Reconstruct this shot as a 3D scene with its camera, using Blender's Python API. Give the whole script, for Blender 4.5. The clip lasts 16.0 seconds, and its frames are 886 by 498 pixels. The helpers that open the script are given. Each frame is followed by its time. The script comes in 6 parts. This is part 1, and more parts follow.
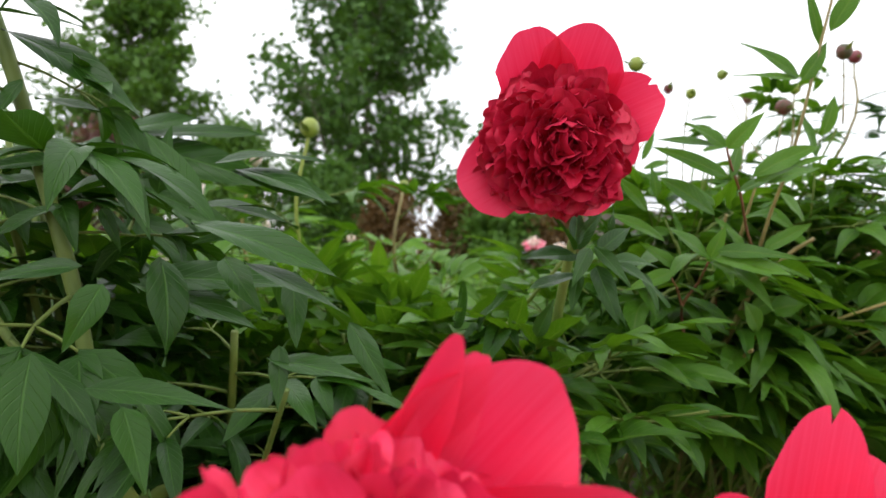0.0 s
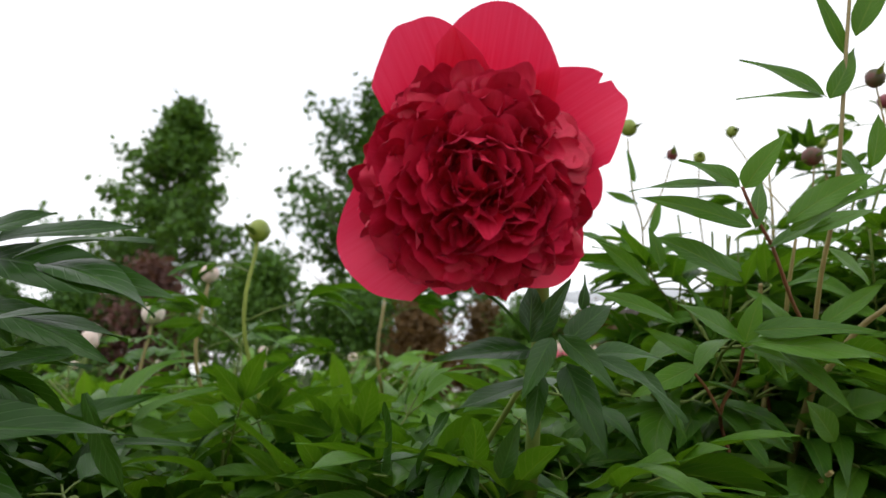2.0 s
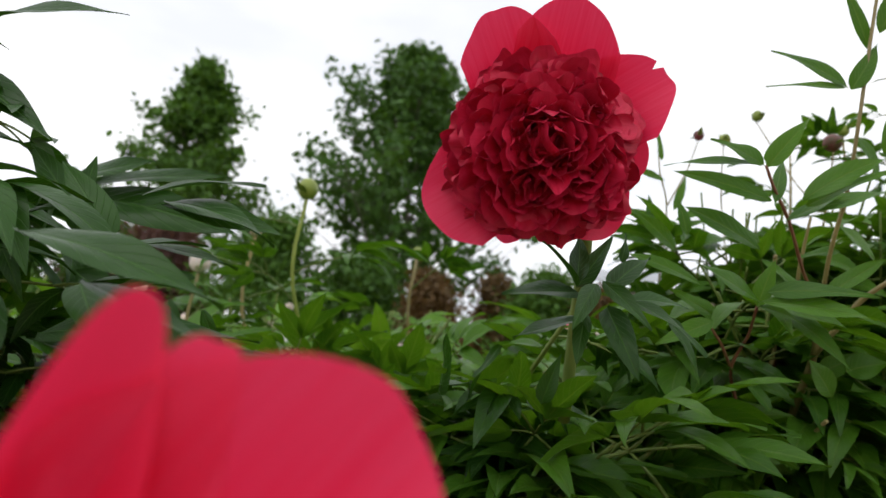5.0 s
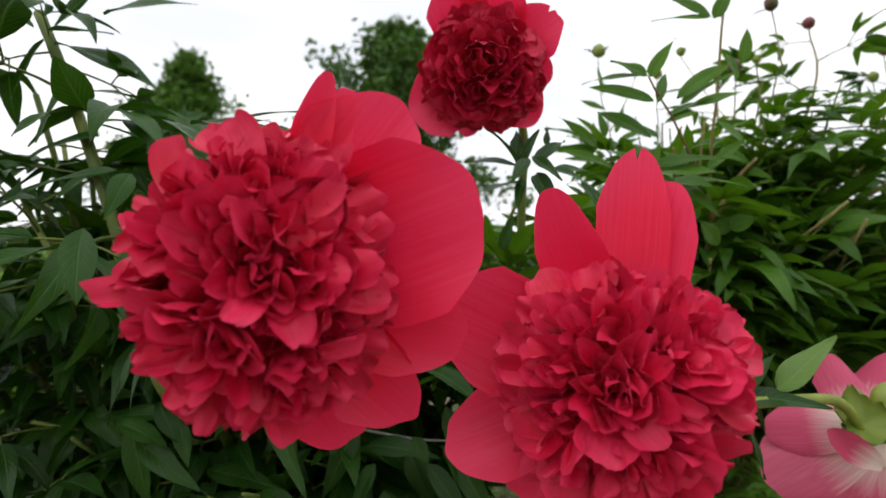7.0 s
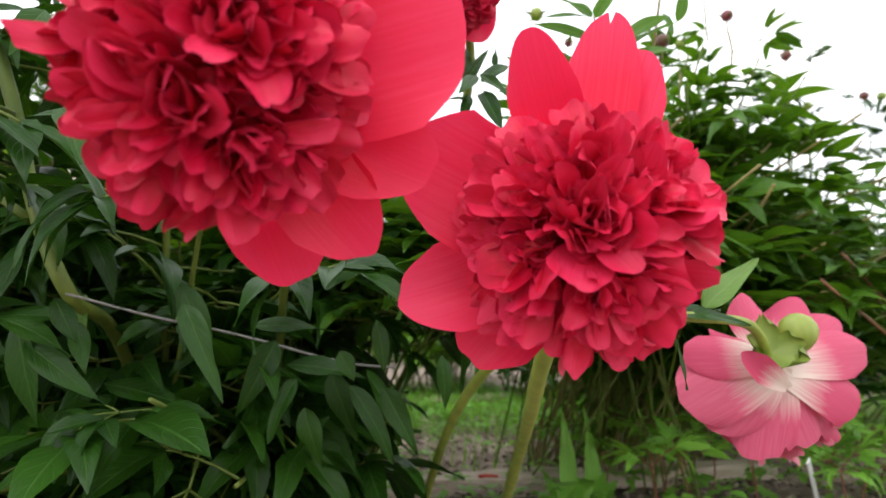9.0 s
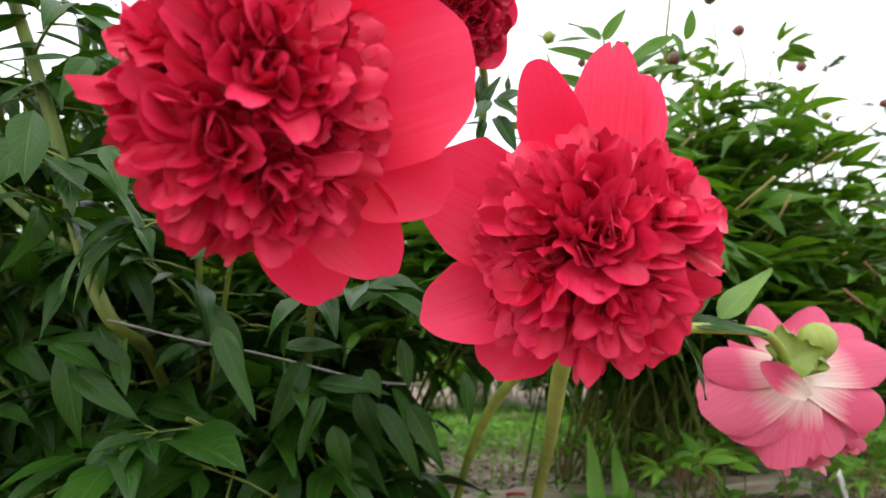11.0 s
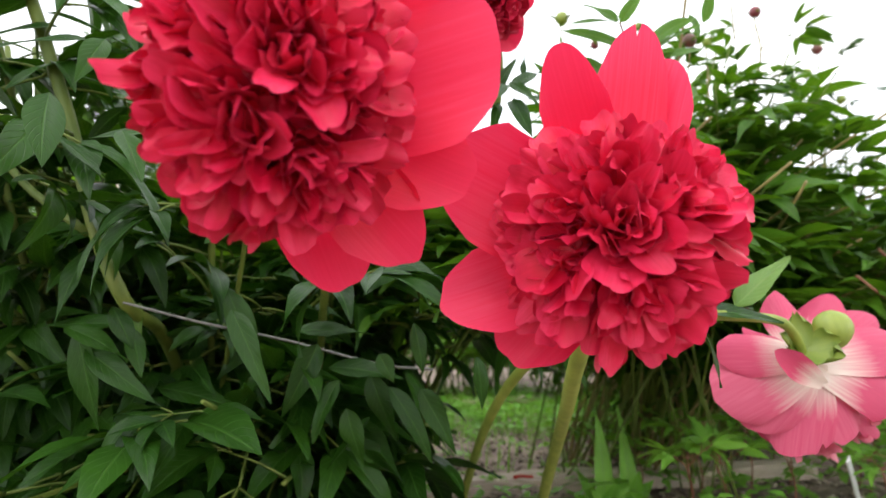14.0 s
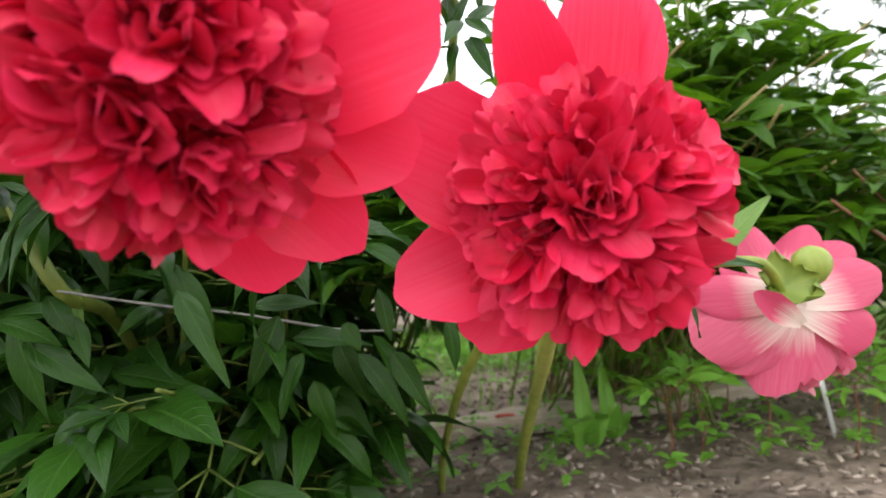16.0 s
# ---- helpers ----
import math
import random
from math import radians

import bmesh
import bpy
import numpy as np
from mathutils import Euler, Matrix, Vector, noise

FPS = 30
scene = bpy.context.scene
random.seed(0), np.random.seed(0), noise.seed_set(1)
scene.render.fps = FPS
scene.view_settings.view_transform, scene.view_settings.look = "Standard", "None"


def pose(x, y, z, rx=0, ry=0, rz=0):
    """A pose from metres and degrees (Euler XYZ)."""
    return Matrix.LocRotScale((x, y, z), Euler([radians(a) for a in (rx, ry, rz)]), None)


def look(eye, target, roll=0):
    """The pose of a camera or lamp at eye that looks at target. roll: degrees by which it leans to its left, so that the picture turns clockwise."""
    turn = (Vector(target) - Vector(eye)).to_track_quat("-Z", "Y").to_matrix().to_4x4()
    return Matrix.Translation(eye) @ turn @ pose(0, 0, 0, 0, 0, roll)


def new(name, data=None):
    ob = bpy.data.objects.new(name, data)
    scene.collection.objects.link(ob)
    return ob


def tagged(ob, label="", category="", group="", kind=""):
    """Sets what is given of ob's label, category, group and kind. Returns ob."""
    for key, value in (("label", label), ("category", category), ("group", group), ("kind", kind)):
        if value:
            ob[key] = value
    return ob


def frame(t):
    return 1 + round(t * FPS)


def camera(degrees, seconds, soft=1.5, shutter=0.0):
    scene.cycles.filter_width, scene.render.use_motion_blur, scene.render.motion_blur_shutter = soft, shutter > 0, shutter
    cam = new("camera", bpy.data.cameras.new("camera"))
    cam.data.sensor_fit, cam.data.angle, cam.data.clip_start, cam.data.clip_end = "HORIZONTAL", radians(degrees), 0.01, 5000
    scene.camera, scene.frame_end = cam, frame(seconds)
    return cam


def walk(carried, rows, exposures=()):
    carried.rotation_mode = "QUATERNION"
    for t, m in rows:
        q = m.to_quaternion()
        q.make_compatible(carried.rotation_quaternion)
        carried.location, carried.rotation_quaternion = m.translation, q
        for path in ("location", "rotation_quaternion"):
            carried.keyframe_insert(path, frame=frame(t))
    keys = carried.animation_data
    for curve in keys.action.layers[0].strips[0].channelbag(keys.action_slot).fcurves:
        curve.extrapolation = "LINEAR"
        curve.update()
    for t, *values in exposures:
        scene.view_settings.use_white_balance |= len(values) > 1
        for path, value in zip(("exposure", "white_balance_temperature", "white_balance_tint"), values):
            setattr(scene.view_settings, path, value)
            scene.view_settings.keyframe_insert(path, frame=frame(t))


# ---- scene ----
cam = camera(72.0, 16.0)
PATH = [
    (0, (0.063, 0.058, 0.577), (-0.016, 2.055, 0.647), 3.8),
    (0.5, (0.085, 0.109, 0.593), (0.068, 2.105, 0.729), 2.6),
    (1, (0.094, 0.191, 0.599), (-0.076, 2.153, 0.950), 1.0),
    (1.5, (0.124, 0.232, 0.572), (-0.139, 2.171, 0.983), 2.2),
    (2, (0.146, 0.240, 0.578), (-0.054, 2.181, 1.017), -0.3),
    (2.5, (0.151, 0.247, 0.598), (0.003, 2.194, 1.033), -1.7),
    (3, (0.147, 0.253, 0.610), (-0.027, 2.197, 1.049), -0.5),
    (5.5, (0.113, 0.142, 0.491), (-0.125, 2.099, 0.831), 2.8),
    (6, (0.136, 0.105, 0.433), (-0.129, 2.050, 0.813), 1.3),
    (6.5, (0.164, 0.028, 0.443), (-0.031, 1.998, 0.729), -1.8),
    (7, (0.150, -0.034, 0.422), (-0.073, 1.934, 0.695), -2.1),
    (7.5, (0.133, -0.033, 0.388), (0.020, 1.946, 0.654), -1.8),
    (8, (0.134, -0.030, 0.367), (0.036, 1.944, 0.677), -0.8),
    (8.5, (0.128, -0.018, 0.361), (0.087, 1.965, 0.617), -1.3),
    (9, (0.117, -0.005, 0.341), (0.190, 1.977, 0.593), 0.6),
    (11.3, (0.120, -0.030, 0.337), (0.090, 1.940, 0.681), -1.5),
    (11.5, (0.121, -0.031, 0.346), (0.074, 1.935, 0.708), -2.2),
    (12, (0.118, -0.033, 0.346), (0.082, 1.930, 0.729), -1.9),
    (12.5, (0.105, -0.032, 0.344), (0.038, 1.927, 0.742), 1.0),
    (13, (0.110, -0.031, 0.344), (0.063, 1.936, 0.701), -0.7),
    (13.5, (0.110, -0.030, 0.346), (0.083, 1.947, 0.646), -0.8),
    (14, (0.110, -0.025, 0.340), (0.092, 1.958, 0.602), -0.2),
    (14.5, (0.113, -0.012, 0.357), (0.121, 1.974, 0.594), -1.7),
    (15, (0.119, -0.003, 0.363), (0.153, 1.990, 0.529), -2.9),
    (15.5, (0.119, 0.009, 0.366), (0.156, 2.004, 0.489), -3.3),
    (16, (0.124, 0.014, 0.370), (0.177, 2.013, 0.407), -4.0),
]
walk(cam, [(t, look(eye, target, roll)) for t, eye, target, roll in PATH],
     exposures=[(0, 0.4), (0.5, 0.55), (1.0, 0.5), (1.5, 0.12), (2.0, -0.08), (2.5, -0.26), (3.2, -0.37), (5.4, -0.20), (6.2, -0.2), (7.0, -0.18), (7.5, 0.05), (8.0, 0.25), (8.5, 0.5), (9.0, 0.6), (11.5, 0.7), (12.0, 0.45), (12.5, 0.55), (13.5, 0.68), (14.5, 0.82), (16.0, 0.85)])

# depth of field of a small-sensor camera held close to its subject
cam.data.dof.use_dof = True
cam.data.dof.focus_distance = 0.42
cam.data.dof.aperture_fstop = 8.0

# ---------------------------------------------------------------- world: overcast sky
world = bpy.data.worlds.new("overcast")
scene.world = world
world.use_nodes = True
wn, wl = world.node_tree.nodes, world.node_tree.links
wn.clear()
w_out = wn.new("ShaderNodeOutputWorld")
w_sky = wn.new("ShaderNodeTexSky")
w_sky.sky_type, w_sky.sun_disc = "NISHITA", False
w_sky.sun_elevation, w_sky.sun_rotation = radians(58), radians(200)
w_co = wn.new("ShaderNodeTexCoord")
w_map = wn.new("ShaderNodeMapping")
w_map.inputs["Scale"].default_value = (1.6, 1.6, 4.5)
w_noise = wn.new("ShaderNodeTexNoise")
w_noise.inputs["Scale"].default_value, w_noise.inputs["Detail"].default_value = 1.7, 5.0
w_ramp = wn.new("ShaderNodeValToRGB")
w_ramp.color_ramp.elements[0].position, w_ramp.color_ramp.elements[0].color = 0.33, (0.80, 0.82, 0.88, 1)
w_ramp.color_ramp.elements[1].position, w_ramp.color_ramp.elements[1].color = 0.62, (1.0, 1.0, 1.01, 1)
w_cloud = wn.new("ShaderNodeBackground")
w_cloud.inputs["Strength"].default_value = 1.45
w_blue = wn.new("ShaderNodeBackground")
w_blue.inputs["Strength"].default_value = 0.10
w_mix = wn.new("ShaderNodeMixShader")
w_mix.inputs[0].default_value = 0.93
wl.new(w_co.outputs["Generated"], w_map.inputs[0])
wl.new(w_map.outputs[0], w_noise.inputs["Vector"])
wl.new(w_noise.outputs[0], w_ramp.inputs[0])
wl.new(w_ramp.outputs[0], w_cloud.inputs[0])
wl.new(w_sky.outputs[0], w_blue.inputs[0])
wl.new(w_blue.outputs[0], w_mix.inputs[1])
wl.new(w_cloud.outputs[0], w_mix.inputs[2])
wl.new(w_mix.outputs[0], w_out.inputs[0])

sun = new("sun", bpy.data.lights.new("sun", "SUN"))
sun.data.energy, sun.data.angle, sun.data.color = 0.6, radians(40), (1.0, 0.97, 0.93)
sun.matrix_world = look((-1.2, -2.6, 5.0), (0, 0, 0))


# ---------------------------------------------------------------- materials
def shader(name):
    m = bpy.data.materials.new(name)
    m.use_nodes = True
    n, l = m.node_tree.nodes, m.node_tree.links
    n.clear()
    return m, n, l, n.new("ShaderNodeOutputMaterial")


def node(n, kind, **values):
    nd = n.new(kind)
    for key, v in values.items():
        nd.inputs[key.replace("_", " ")].default_value = v
    return nd


def ramp(n, stops):
    r = n.new("ShaderNodeValToRGB")
    el = r.color_ramp.elements
    while len(el) < len(stops):
        el.new(0.5)
    for e, (p, c) in zip(el, stops):
        e.position, e.color = p, (*c, 1)
    return r


def petal_material(name, deep, mid, light, base=None, rough=0.5, glow=0.26):
    """Petal: fine streaks along its length, soft glow through the blade, pale sheen."""
    m, n, l, out = shader(name)
    uv = n.new("ShaderNodeUVMap")
    mp = n.new("ShaderNodeMapping")
    mp.inputs["Scale"].default_value = (9.0, 0.9, 1.0)
    info = n.new("ShaderNodeObjectInfo")
    l.new(uv.outputs[0], mp.inputs[0])
    l.new(info.outputs["Random"], mp.inputs["Location"])
    streak = node(n, "ShaderNodeTexNoise", Scale=2.2, Detail=4.0)
    l.new(mp.outputs[0], streak.inputs["Vector"])
    co = n.new("ShaderNodeTexCoord")
    blot = node(n, "ShaderNodeTexNoise", Scale=3.0, Detail=2.0)
    l.new(co.outputs["Object"], blot.inputs["Vector"])
    add = n.new("ShaderNodeMath")
    add.operation = "MULTIPLY_ADD"
    add.inputs[1].default_value = 0.45
    soft_streak = n.new("ShaderNodeMath")
    soft_streak.operation = "MULTIPLY_ADD"
    soft_streak.inputs[1].default_value, soft_streak.inputs[2].default_value = 0.25, 0.38
    l.new(streak.outputs[0], soft_streak.inputs[0])
    l.new(blot.outputs[0], add.inputs[0])
    l.new(soft_streak.outputs[0], add.inputs[2])
    var = n.new("ShaderNodeMath")
    var.operation = "MULTIPLY_ADD"
    var.inputs[1].default_value = 0.16
    l.new(info.outputs["Random"], var.inputs[0])
    l.new(add.outputs[0], var.inputs[2])
    cr = ramp(n, [(0.52, deep), (0.78, mid), (1.0, light)])
    l.new(var.outputs[0], cr.inputs[0])
    colour = cr.outputs[0]
    if base:
        sep = n.new("ShaderNodeSeparateXYZ")
        l.new(uv.outputs[0], sep.inputs[0])
        mix_in = n.new("ShaderNodeMath")
        mix_in.operation = "MULTIPLY_ADD"
        mix_in.inputs[1].default_value = 0.46
        l.new(streak.outputs[0], mix_in.inputs[0])
        l.new(sep.outputs[1], mix_in.inputs[2])
        more = n.new("ShaderNodeMath")
        more.operation = "MULTIPLY_ADD"
        more.inputs[1].default_value = 0.3
        l.new(blot.outputs[0], more.inputs[0])
        l.new(mix_in.outputs[0], more.inputs[2])
        fade = ramp(n, [(0.56, (0.96, 0.96, 0.96)), (0.74, (0.5, 0.5, 0.5)), (0.96, (0.03, 0.03, 0.03))])
        l.new(more.outputs[0], fade.inputs[0])
        mx = n.new("ShaderNodeMix")
        mx.data_type = "RGBA"
        l.new(fade.outputs[0], mx.inputs["Factor"])
        l.new(colour, mx.inputs[6])
        mx.inputs[7].default_value = (*base, 1)
        colour = mx.outputs[2]
    else:
        sep = n.new("ShaderNodeSeparateXYZ")
        l.new(uv.outputs[0], sep.inputs[0])
        rim = ramp(n, [(0.70, (0, 0, 0)), (1.0, (0.26, 0.26, 0.26))])
        l.new(sep.outputs[1], rim.inputs[0])
        mx = n.new("ShaderNodeMix")
        mx.data_type = "RGBA"
        l.new(rim.outputs[0], mx.inputs["Factor"])
        l.new(colour, mx.inputs[6])
        mx.inputs[7].default_value = (light[0], light[1] * 1.3, light[2] * 1.3, 1)
        colour = mx.outputs[2]
    bump = node(n, "ShaderNodeBump", Strength=0.3, Distance=0.0005)
    l.new(streak.outputs[0], bump.inputs["Height"])
    bs = node(n, "ShaderNodeBsdfPrincipled", Roughness=rough)
    bs.inputs["Specular IOR Level"].default_value = 0.24
    bs.inputs["Sheen Weight"].default_value = 0.05
    bs.inputs["Sheen Tint"].default_value = (1.0, 0.55, 0.7, 1)
    tr = n.new("ShaderNodeBsdfTranslucent")
    l.new(colour, bs.inputs["Base Color"])
    l.new(colour, tr.inputs["Color"])
    l.new(bump.outputs[0], bs.inputs["Normal"])
    ms = n.new("ShaderNodeMixShader")
    ms.inputs[0].default_value = glow
    l.new(bs.outputs[0], ms.inputs[1])
    l.new(tr.outputs[0], ms.inputs[2])
    l.new(ms.outputs[0], out.inputs[0])
    return m


def leaf_material(name, dark, light, vein, through_light=0.3, rough=0.36):
    """Leaf: pale midrib and side veins, blotched green, light shining through."""
    m, n, l, out = shader(name)
    uv = n.new("ShaderNodeUVMap")
    sep = n.new("ShaderNodeSeparateXYZ")
    l.new(uv.outputs[0], sep.inputs[0])
    ab = n.new("ShaderNodeMath")
    ab.operation = "ABSOLUTE"
    l.new(sep.outputs[0], ab.inputs[0])
    rib = ramp(n, [(0.03, (1, 1, 1)), (0.09, (0, 0, 0))])
    l.new(ab.outputs[0], rib.inputs[0])
    ph = n.new("ShaderNodeMath")
    ph.operation = "MULTIPLY_ADD"
    ph.inputs[1].default_value = -0.26
    l.new(ab.outputs[0], ph.inputs[0])
    l.new(sep.outputs[1], ph.inputs[2])
    fr = n.new("ShaderNodeMath")
    fr.operation = "MULTIPLY"
    fr.inputs[1].default_value = 9.0
    l.new(ph.outputs[0], fr.inputs[0])
    frac = n.new("ShaderNodeMath")
    frac.operation = "PINGPONG"
    frac.inputs[1].default_value = 0.5
    l.new(fr.outputs[0], frac.inputs[0])
    side = ramp(n, [(0.0, (0.55, 0.55, 0.55)), (0.09, (0, 0, 0))])
    l.new(frac.outputs[0], side.inputs[0])
    mxv = n.new("ShaderNodeMath")
    mxv.operation = "MAXIMUM"
    l.new(rib.outputs[0], mxv.inputs[0])
    l.new(side.outputs[0], mxv.inputs[1])
    co = n.new("ShaderNodeTexCoord")
    blot = node(n, "ShaderNodeTexNoise", Scale=26.0, Detail=4.0)
    l.new(co.outputs["Object"], blot.inputs["Vector"])
    info = n.new("ShaderNodeObjectInfo")
    var = n.new("ShaderNodeMath")
    var.operation = "MULTIPLY_ADD"
    var.inputs[1].default_value = 0.5
    l.new(info.outputs["Random"], var.inputs[0])
    l.new(blot.outputs[0], var.inputs[2])
    geo = n.new("ShaderNodeNewGeometry")
    var2 = n.new("ShaderNodeMath")
    var2.operation = "MULTIPLY_ADD"
    var2.inputs[1].default_value = 0.4
    l.new(geo.outputs["Random Per Island"], var2.inputs[0])
    l.new(var.outputs[0], var2.inputs[2])
    cr = ramp(n, [(0.45, dark), (1.25, light)])
    sc = n.new("ShaderNodeMath")
    sc.operation = "MULTIPLY"
    sc.inputs[1].default_value = 0.8
    l.new(var2.outputs[0], sc.inputs[0])
    cr.color_ramp.elements[0].position, cr.color_ramp.elements[1].position = 0.36, 1.0
    l.new(sc.outputs[0], cr.inputs[0])
    mx = n.new("ShaderNodeMix")
    mx.data_type = "RGBA"
    half = n.new("ShaderNodeMath")
    half.operation = "MULTIPLY"
    half.inputs[1].default_value = 0.6
    l.new(mxv.outputs[0], half.inputs[0])
    l.new(half.outputs[0], mx.inputs["Factor"])
    l.new(cr.outputs[0], mx.inputs[6])
    mx.inputs[7].default_value = (*vein, 1)
    bump = node(n, "ShaderNodeBump", Strength=0.5, Distance=0.0012)
    bump.invert = True
    l.new(mxv.outputs[0], bump.inputs["Height"])
    bs = node(n, "ShaderNodeBsdfPrincipled", Roughness=rough)
    bs.inputs["Specular IOR Level"].default_value = 0.28
    tr = n.new("ShaderNodeBsdfTranslucent")
    l.new(mx.outputs[2], bs.inputs["Base Color"])
    glow = n.new("ShaderNodeMix")
    glow.data_type, glow.blend_type = "RGBA", "MULTIPLY"
    glow.inputs["Factor"].default_value = 1.0
    l.new(mx.outputs[2], glow.inputs[6])
    glow.inputs[7].default_value = (1.9, 1.7, 0.6, 1)
    l.new(glow.outputs[2], tr.inputs["Color"])
    l.new(bump.outputs[0], bs.inputs["Normal"])
    ms = n.new("ShaderNodeMixShader")
    ms.inputs[0].default_value = through_light
    l.new(bs.outputs[0], ms.inputs[1])
    l.new(tr.outputs[0], ms.inputs[2])
    l.new(ms.outputs[0], out.inputs[0])
    return m


def plain_material(name, stops, scale=20.0, stretch=(1, 1, 1), rough=0.6, bump_depth=0.001, metal=0.0, island=0.0, detail=6.0):
    """Blotched surface: noise colour at two scales with fine relief."""
    m, n, l, out = shader(name)
    co = n.new("ShaderNodeTexCoord")
    mp = n.new("ShaderNodeMapping")
    mp.inputs["Scale"].default_value = stretch
    l.new(co.outputs["Object"], mp.inputs[0])
    a = node(n, "ShaderNodeTexNoise", Scale=scale, Detail=detail)
    b = node(n, "ShaderNodeTexNoise", Scale=scale * 0.17, Detail=3.0)
    l.new(mp.outputs[0], a.inputs["Vector"])
    l.new(mp.outputs[0], b.inputs["Vector"])
    avg = n.new("ShaderNodeMath")
    avg.operation = "MULTIPLY_ADD"
    avg.inputs[1].default_value = 0.5
    hb = n.new("ShaderNodeMath")
    hb.operation = "MULTIPLY"
    hb.inputs[1].default_value = 0.5
    l.new(b.outputs[0], hb.inputs[0])
    l.new(a.outputs[0], avg.inputs[0])
    l.new(hb.outputs[0], avg.inputs[2])
    last = avg.outputs[0]
    if island:
        geo = n.new("ShaderNodeNewGeometry")
        isl = n.new("ShaderNodeMath")
        isl.operation = "MULTIPLY_ADD"
        isl.inputs[1].default_value = island
        l.new(geo.outputs["Random Per Island"], isl.inputs[0])
        l.new(last, isl.inputs[2])
        sub = n.new("ShaderNodeMath")
        sub.operation = "SUBTRACT"
        sub.inputs[1].default_value = island / 2
        l.new(isl.outputs[0], sub.inputs[0])
        last = sub.outputs[0]
    cr = ramp(n, stops)
    l.new(last, cr.inputs[0])
    bump = node(n, "ShaderNodeBump", Strength=0.7, Distance=bump_depth)
    l.new(a.outputs[0], bump.inputs["Height"])
    bs = node(n, "ShaderNodeBsdfPrincipled", Roughness=rough, Metallic=metal)
    l.new(cr.outputs[0], bs.inputs["Base Color"])
    l.new(bump.outputs[0], bs.inputs["Normal"])
    l.new(bs.outputs[0], out.inputs[0])
    return m


RED = petal_material("crimson_petal", (0.46, 0.0018, 0.018), (0.64, 0.005, 0.042), (0.84, 0.040, 0.125), rough=0.40, glow=0.10)
DEEP = petal_material("dark_crimson_petal", (0.36, 0.0015, 0.013), (0.49, 0.004, 0.027), (0.68, 0.028, 0.085), rough=0.40, glow=0.07)
GUARD = petal_material("guard_petal", (0.80, 0.005, 0.040), (0.88, 0.017, 0.076), (0.94, 0.072, 0.17), rough=0.40, glow=0.30)
PALE = petal_material("pink_white_petal", (0.52, 0.030, 0.11), (0.64, 0.060, 0.155), (0.76, 0.17, 0.27), base=(0.88, 0.76, 0.66), glow=0.3)
BLUSH = petal_material("blush_petal", (0.76, 0.56, 0.48), (0.84, 0.68, 0.60), (0.88, 0.80, 0.74))
PINKISH = petal_material("soft_pink_petal", (0.70, 0.10, 0.19), (0.78, 0.20, 0.28), (0.84, 0.36, 0.40))
LEAF = leaf_material("peony_leaf", (0.008, 0.036, 0.003), (0.027, 0.090, 0.007), (0.06, 0.15, 0.025), 0.18)
LEAF_MID = leaf_material("peony_leaf_fresh", (0.026, 0.090, 0.006), (0.076, 0.190, 0.014), (0.12, 0.22, 0.035))
LEAF_PALE = leaf_material("peony_leaf_young", (0.085, 0.19, 0.04), (0.15, 0.28, 0.07), (0.22, 0.34, 0.12))
LEAF_FIELD = leaf_material("field_leaf", (0.055, 0.155, 0.012), (0.13, 0.285, 0.026), (0.16, 0.26, 0.07))
WEED = leaf_material("weed_leaf", (0.11, 0.29, 0.030), (0.20, 0.44, 0.060), (0.18, 0.33, 0.09))
TREE_LEAF = leaf_material("tree_leaf", (0.030, 0.092, 0.012), (0.085, 0.19, 0.024), (0.08, 0.15, 0.03), 0.22, 0.5)
BRONZE_LEAF = leaf_material("bronze_leaf", (0.055, 0.045, 0.016), (0.15, 0.088, 0.032), (0.2, 0.1, 0.05), 0.2, 0.55)
PURPLE_LEAF = leaf_material("purple_leaf", (0.06, 0.028, 0.028), (0.14, 0.07, 0.06), (0.15, 0.09, 0.08), 0.2, 0.55)
STEM = plain_material("green_stem", [(0.35, (0.060, 0.110, 0.012)), (0.62, (0.155, 0.205, 0.030))], 60, (1, 1, 0.12), 0.6, 0.0006)
STEM_LIGHT = plain_material("pale_green_stem", [(0.35, (0.17, 0.235, 0.030)), (0.62, (0.32, 0.375, 0.065))], 60, (1, 1, 0.12), 0.6, 0.0006)
STEM_TAN = plain_material("tan_stem", [(0.35, (0.17, 0.13, 0.045)), (0.62, (0.34, 0.28, 0.10))], 50, (1, 1, 0.15), 0.45, 0.0006)
STEM_RED = plain_material("reddish_stem", [(0.35, (0.16, 0.045, 0.03)), (0.62, (0.28, 0.12, 0.06))], 50, (1, 1, 0.15), 0.45, 0.0006)
SEPAL = plain_material("sepal_green", [(0.35, (0.12, 0.19, 0.02)), (0.62, (0.27, 0.33, 0.05))], 70, (1, 1, 0.4), 0.42, 0.0005)
BUD_RED = plain_material("bud_red", [(0.38, (0.055, 0.060, 0.018)), (0.60, (0.22, 0.035, 0.05))], 80, (1, 1, 1), 0.45, 0.0005)
SOIL = plain_material("mulched_soil", [(0.32, (0.085, 0.063, 0.047)), (0.5, (0.235, 0.178, 0.136)), (0.68, (0.40, 0.318, 0.255))], 46, (1, 1, 1), 0.95, 0.008, detail=9.0)
CHIPS = plain_material("wood_chip", [(0.25, (0.09, 0.067, 0.052)), (0.5, (0.25, 0.195, 0.15)), (0.8, (0.46, 0.38, 0.31))], 40, (1, 1, 1), 0.9, 0.002, island=0.6)
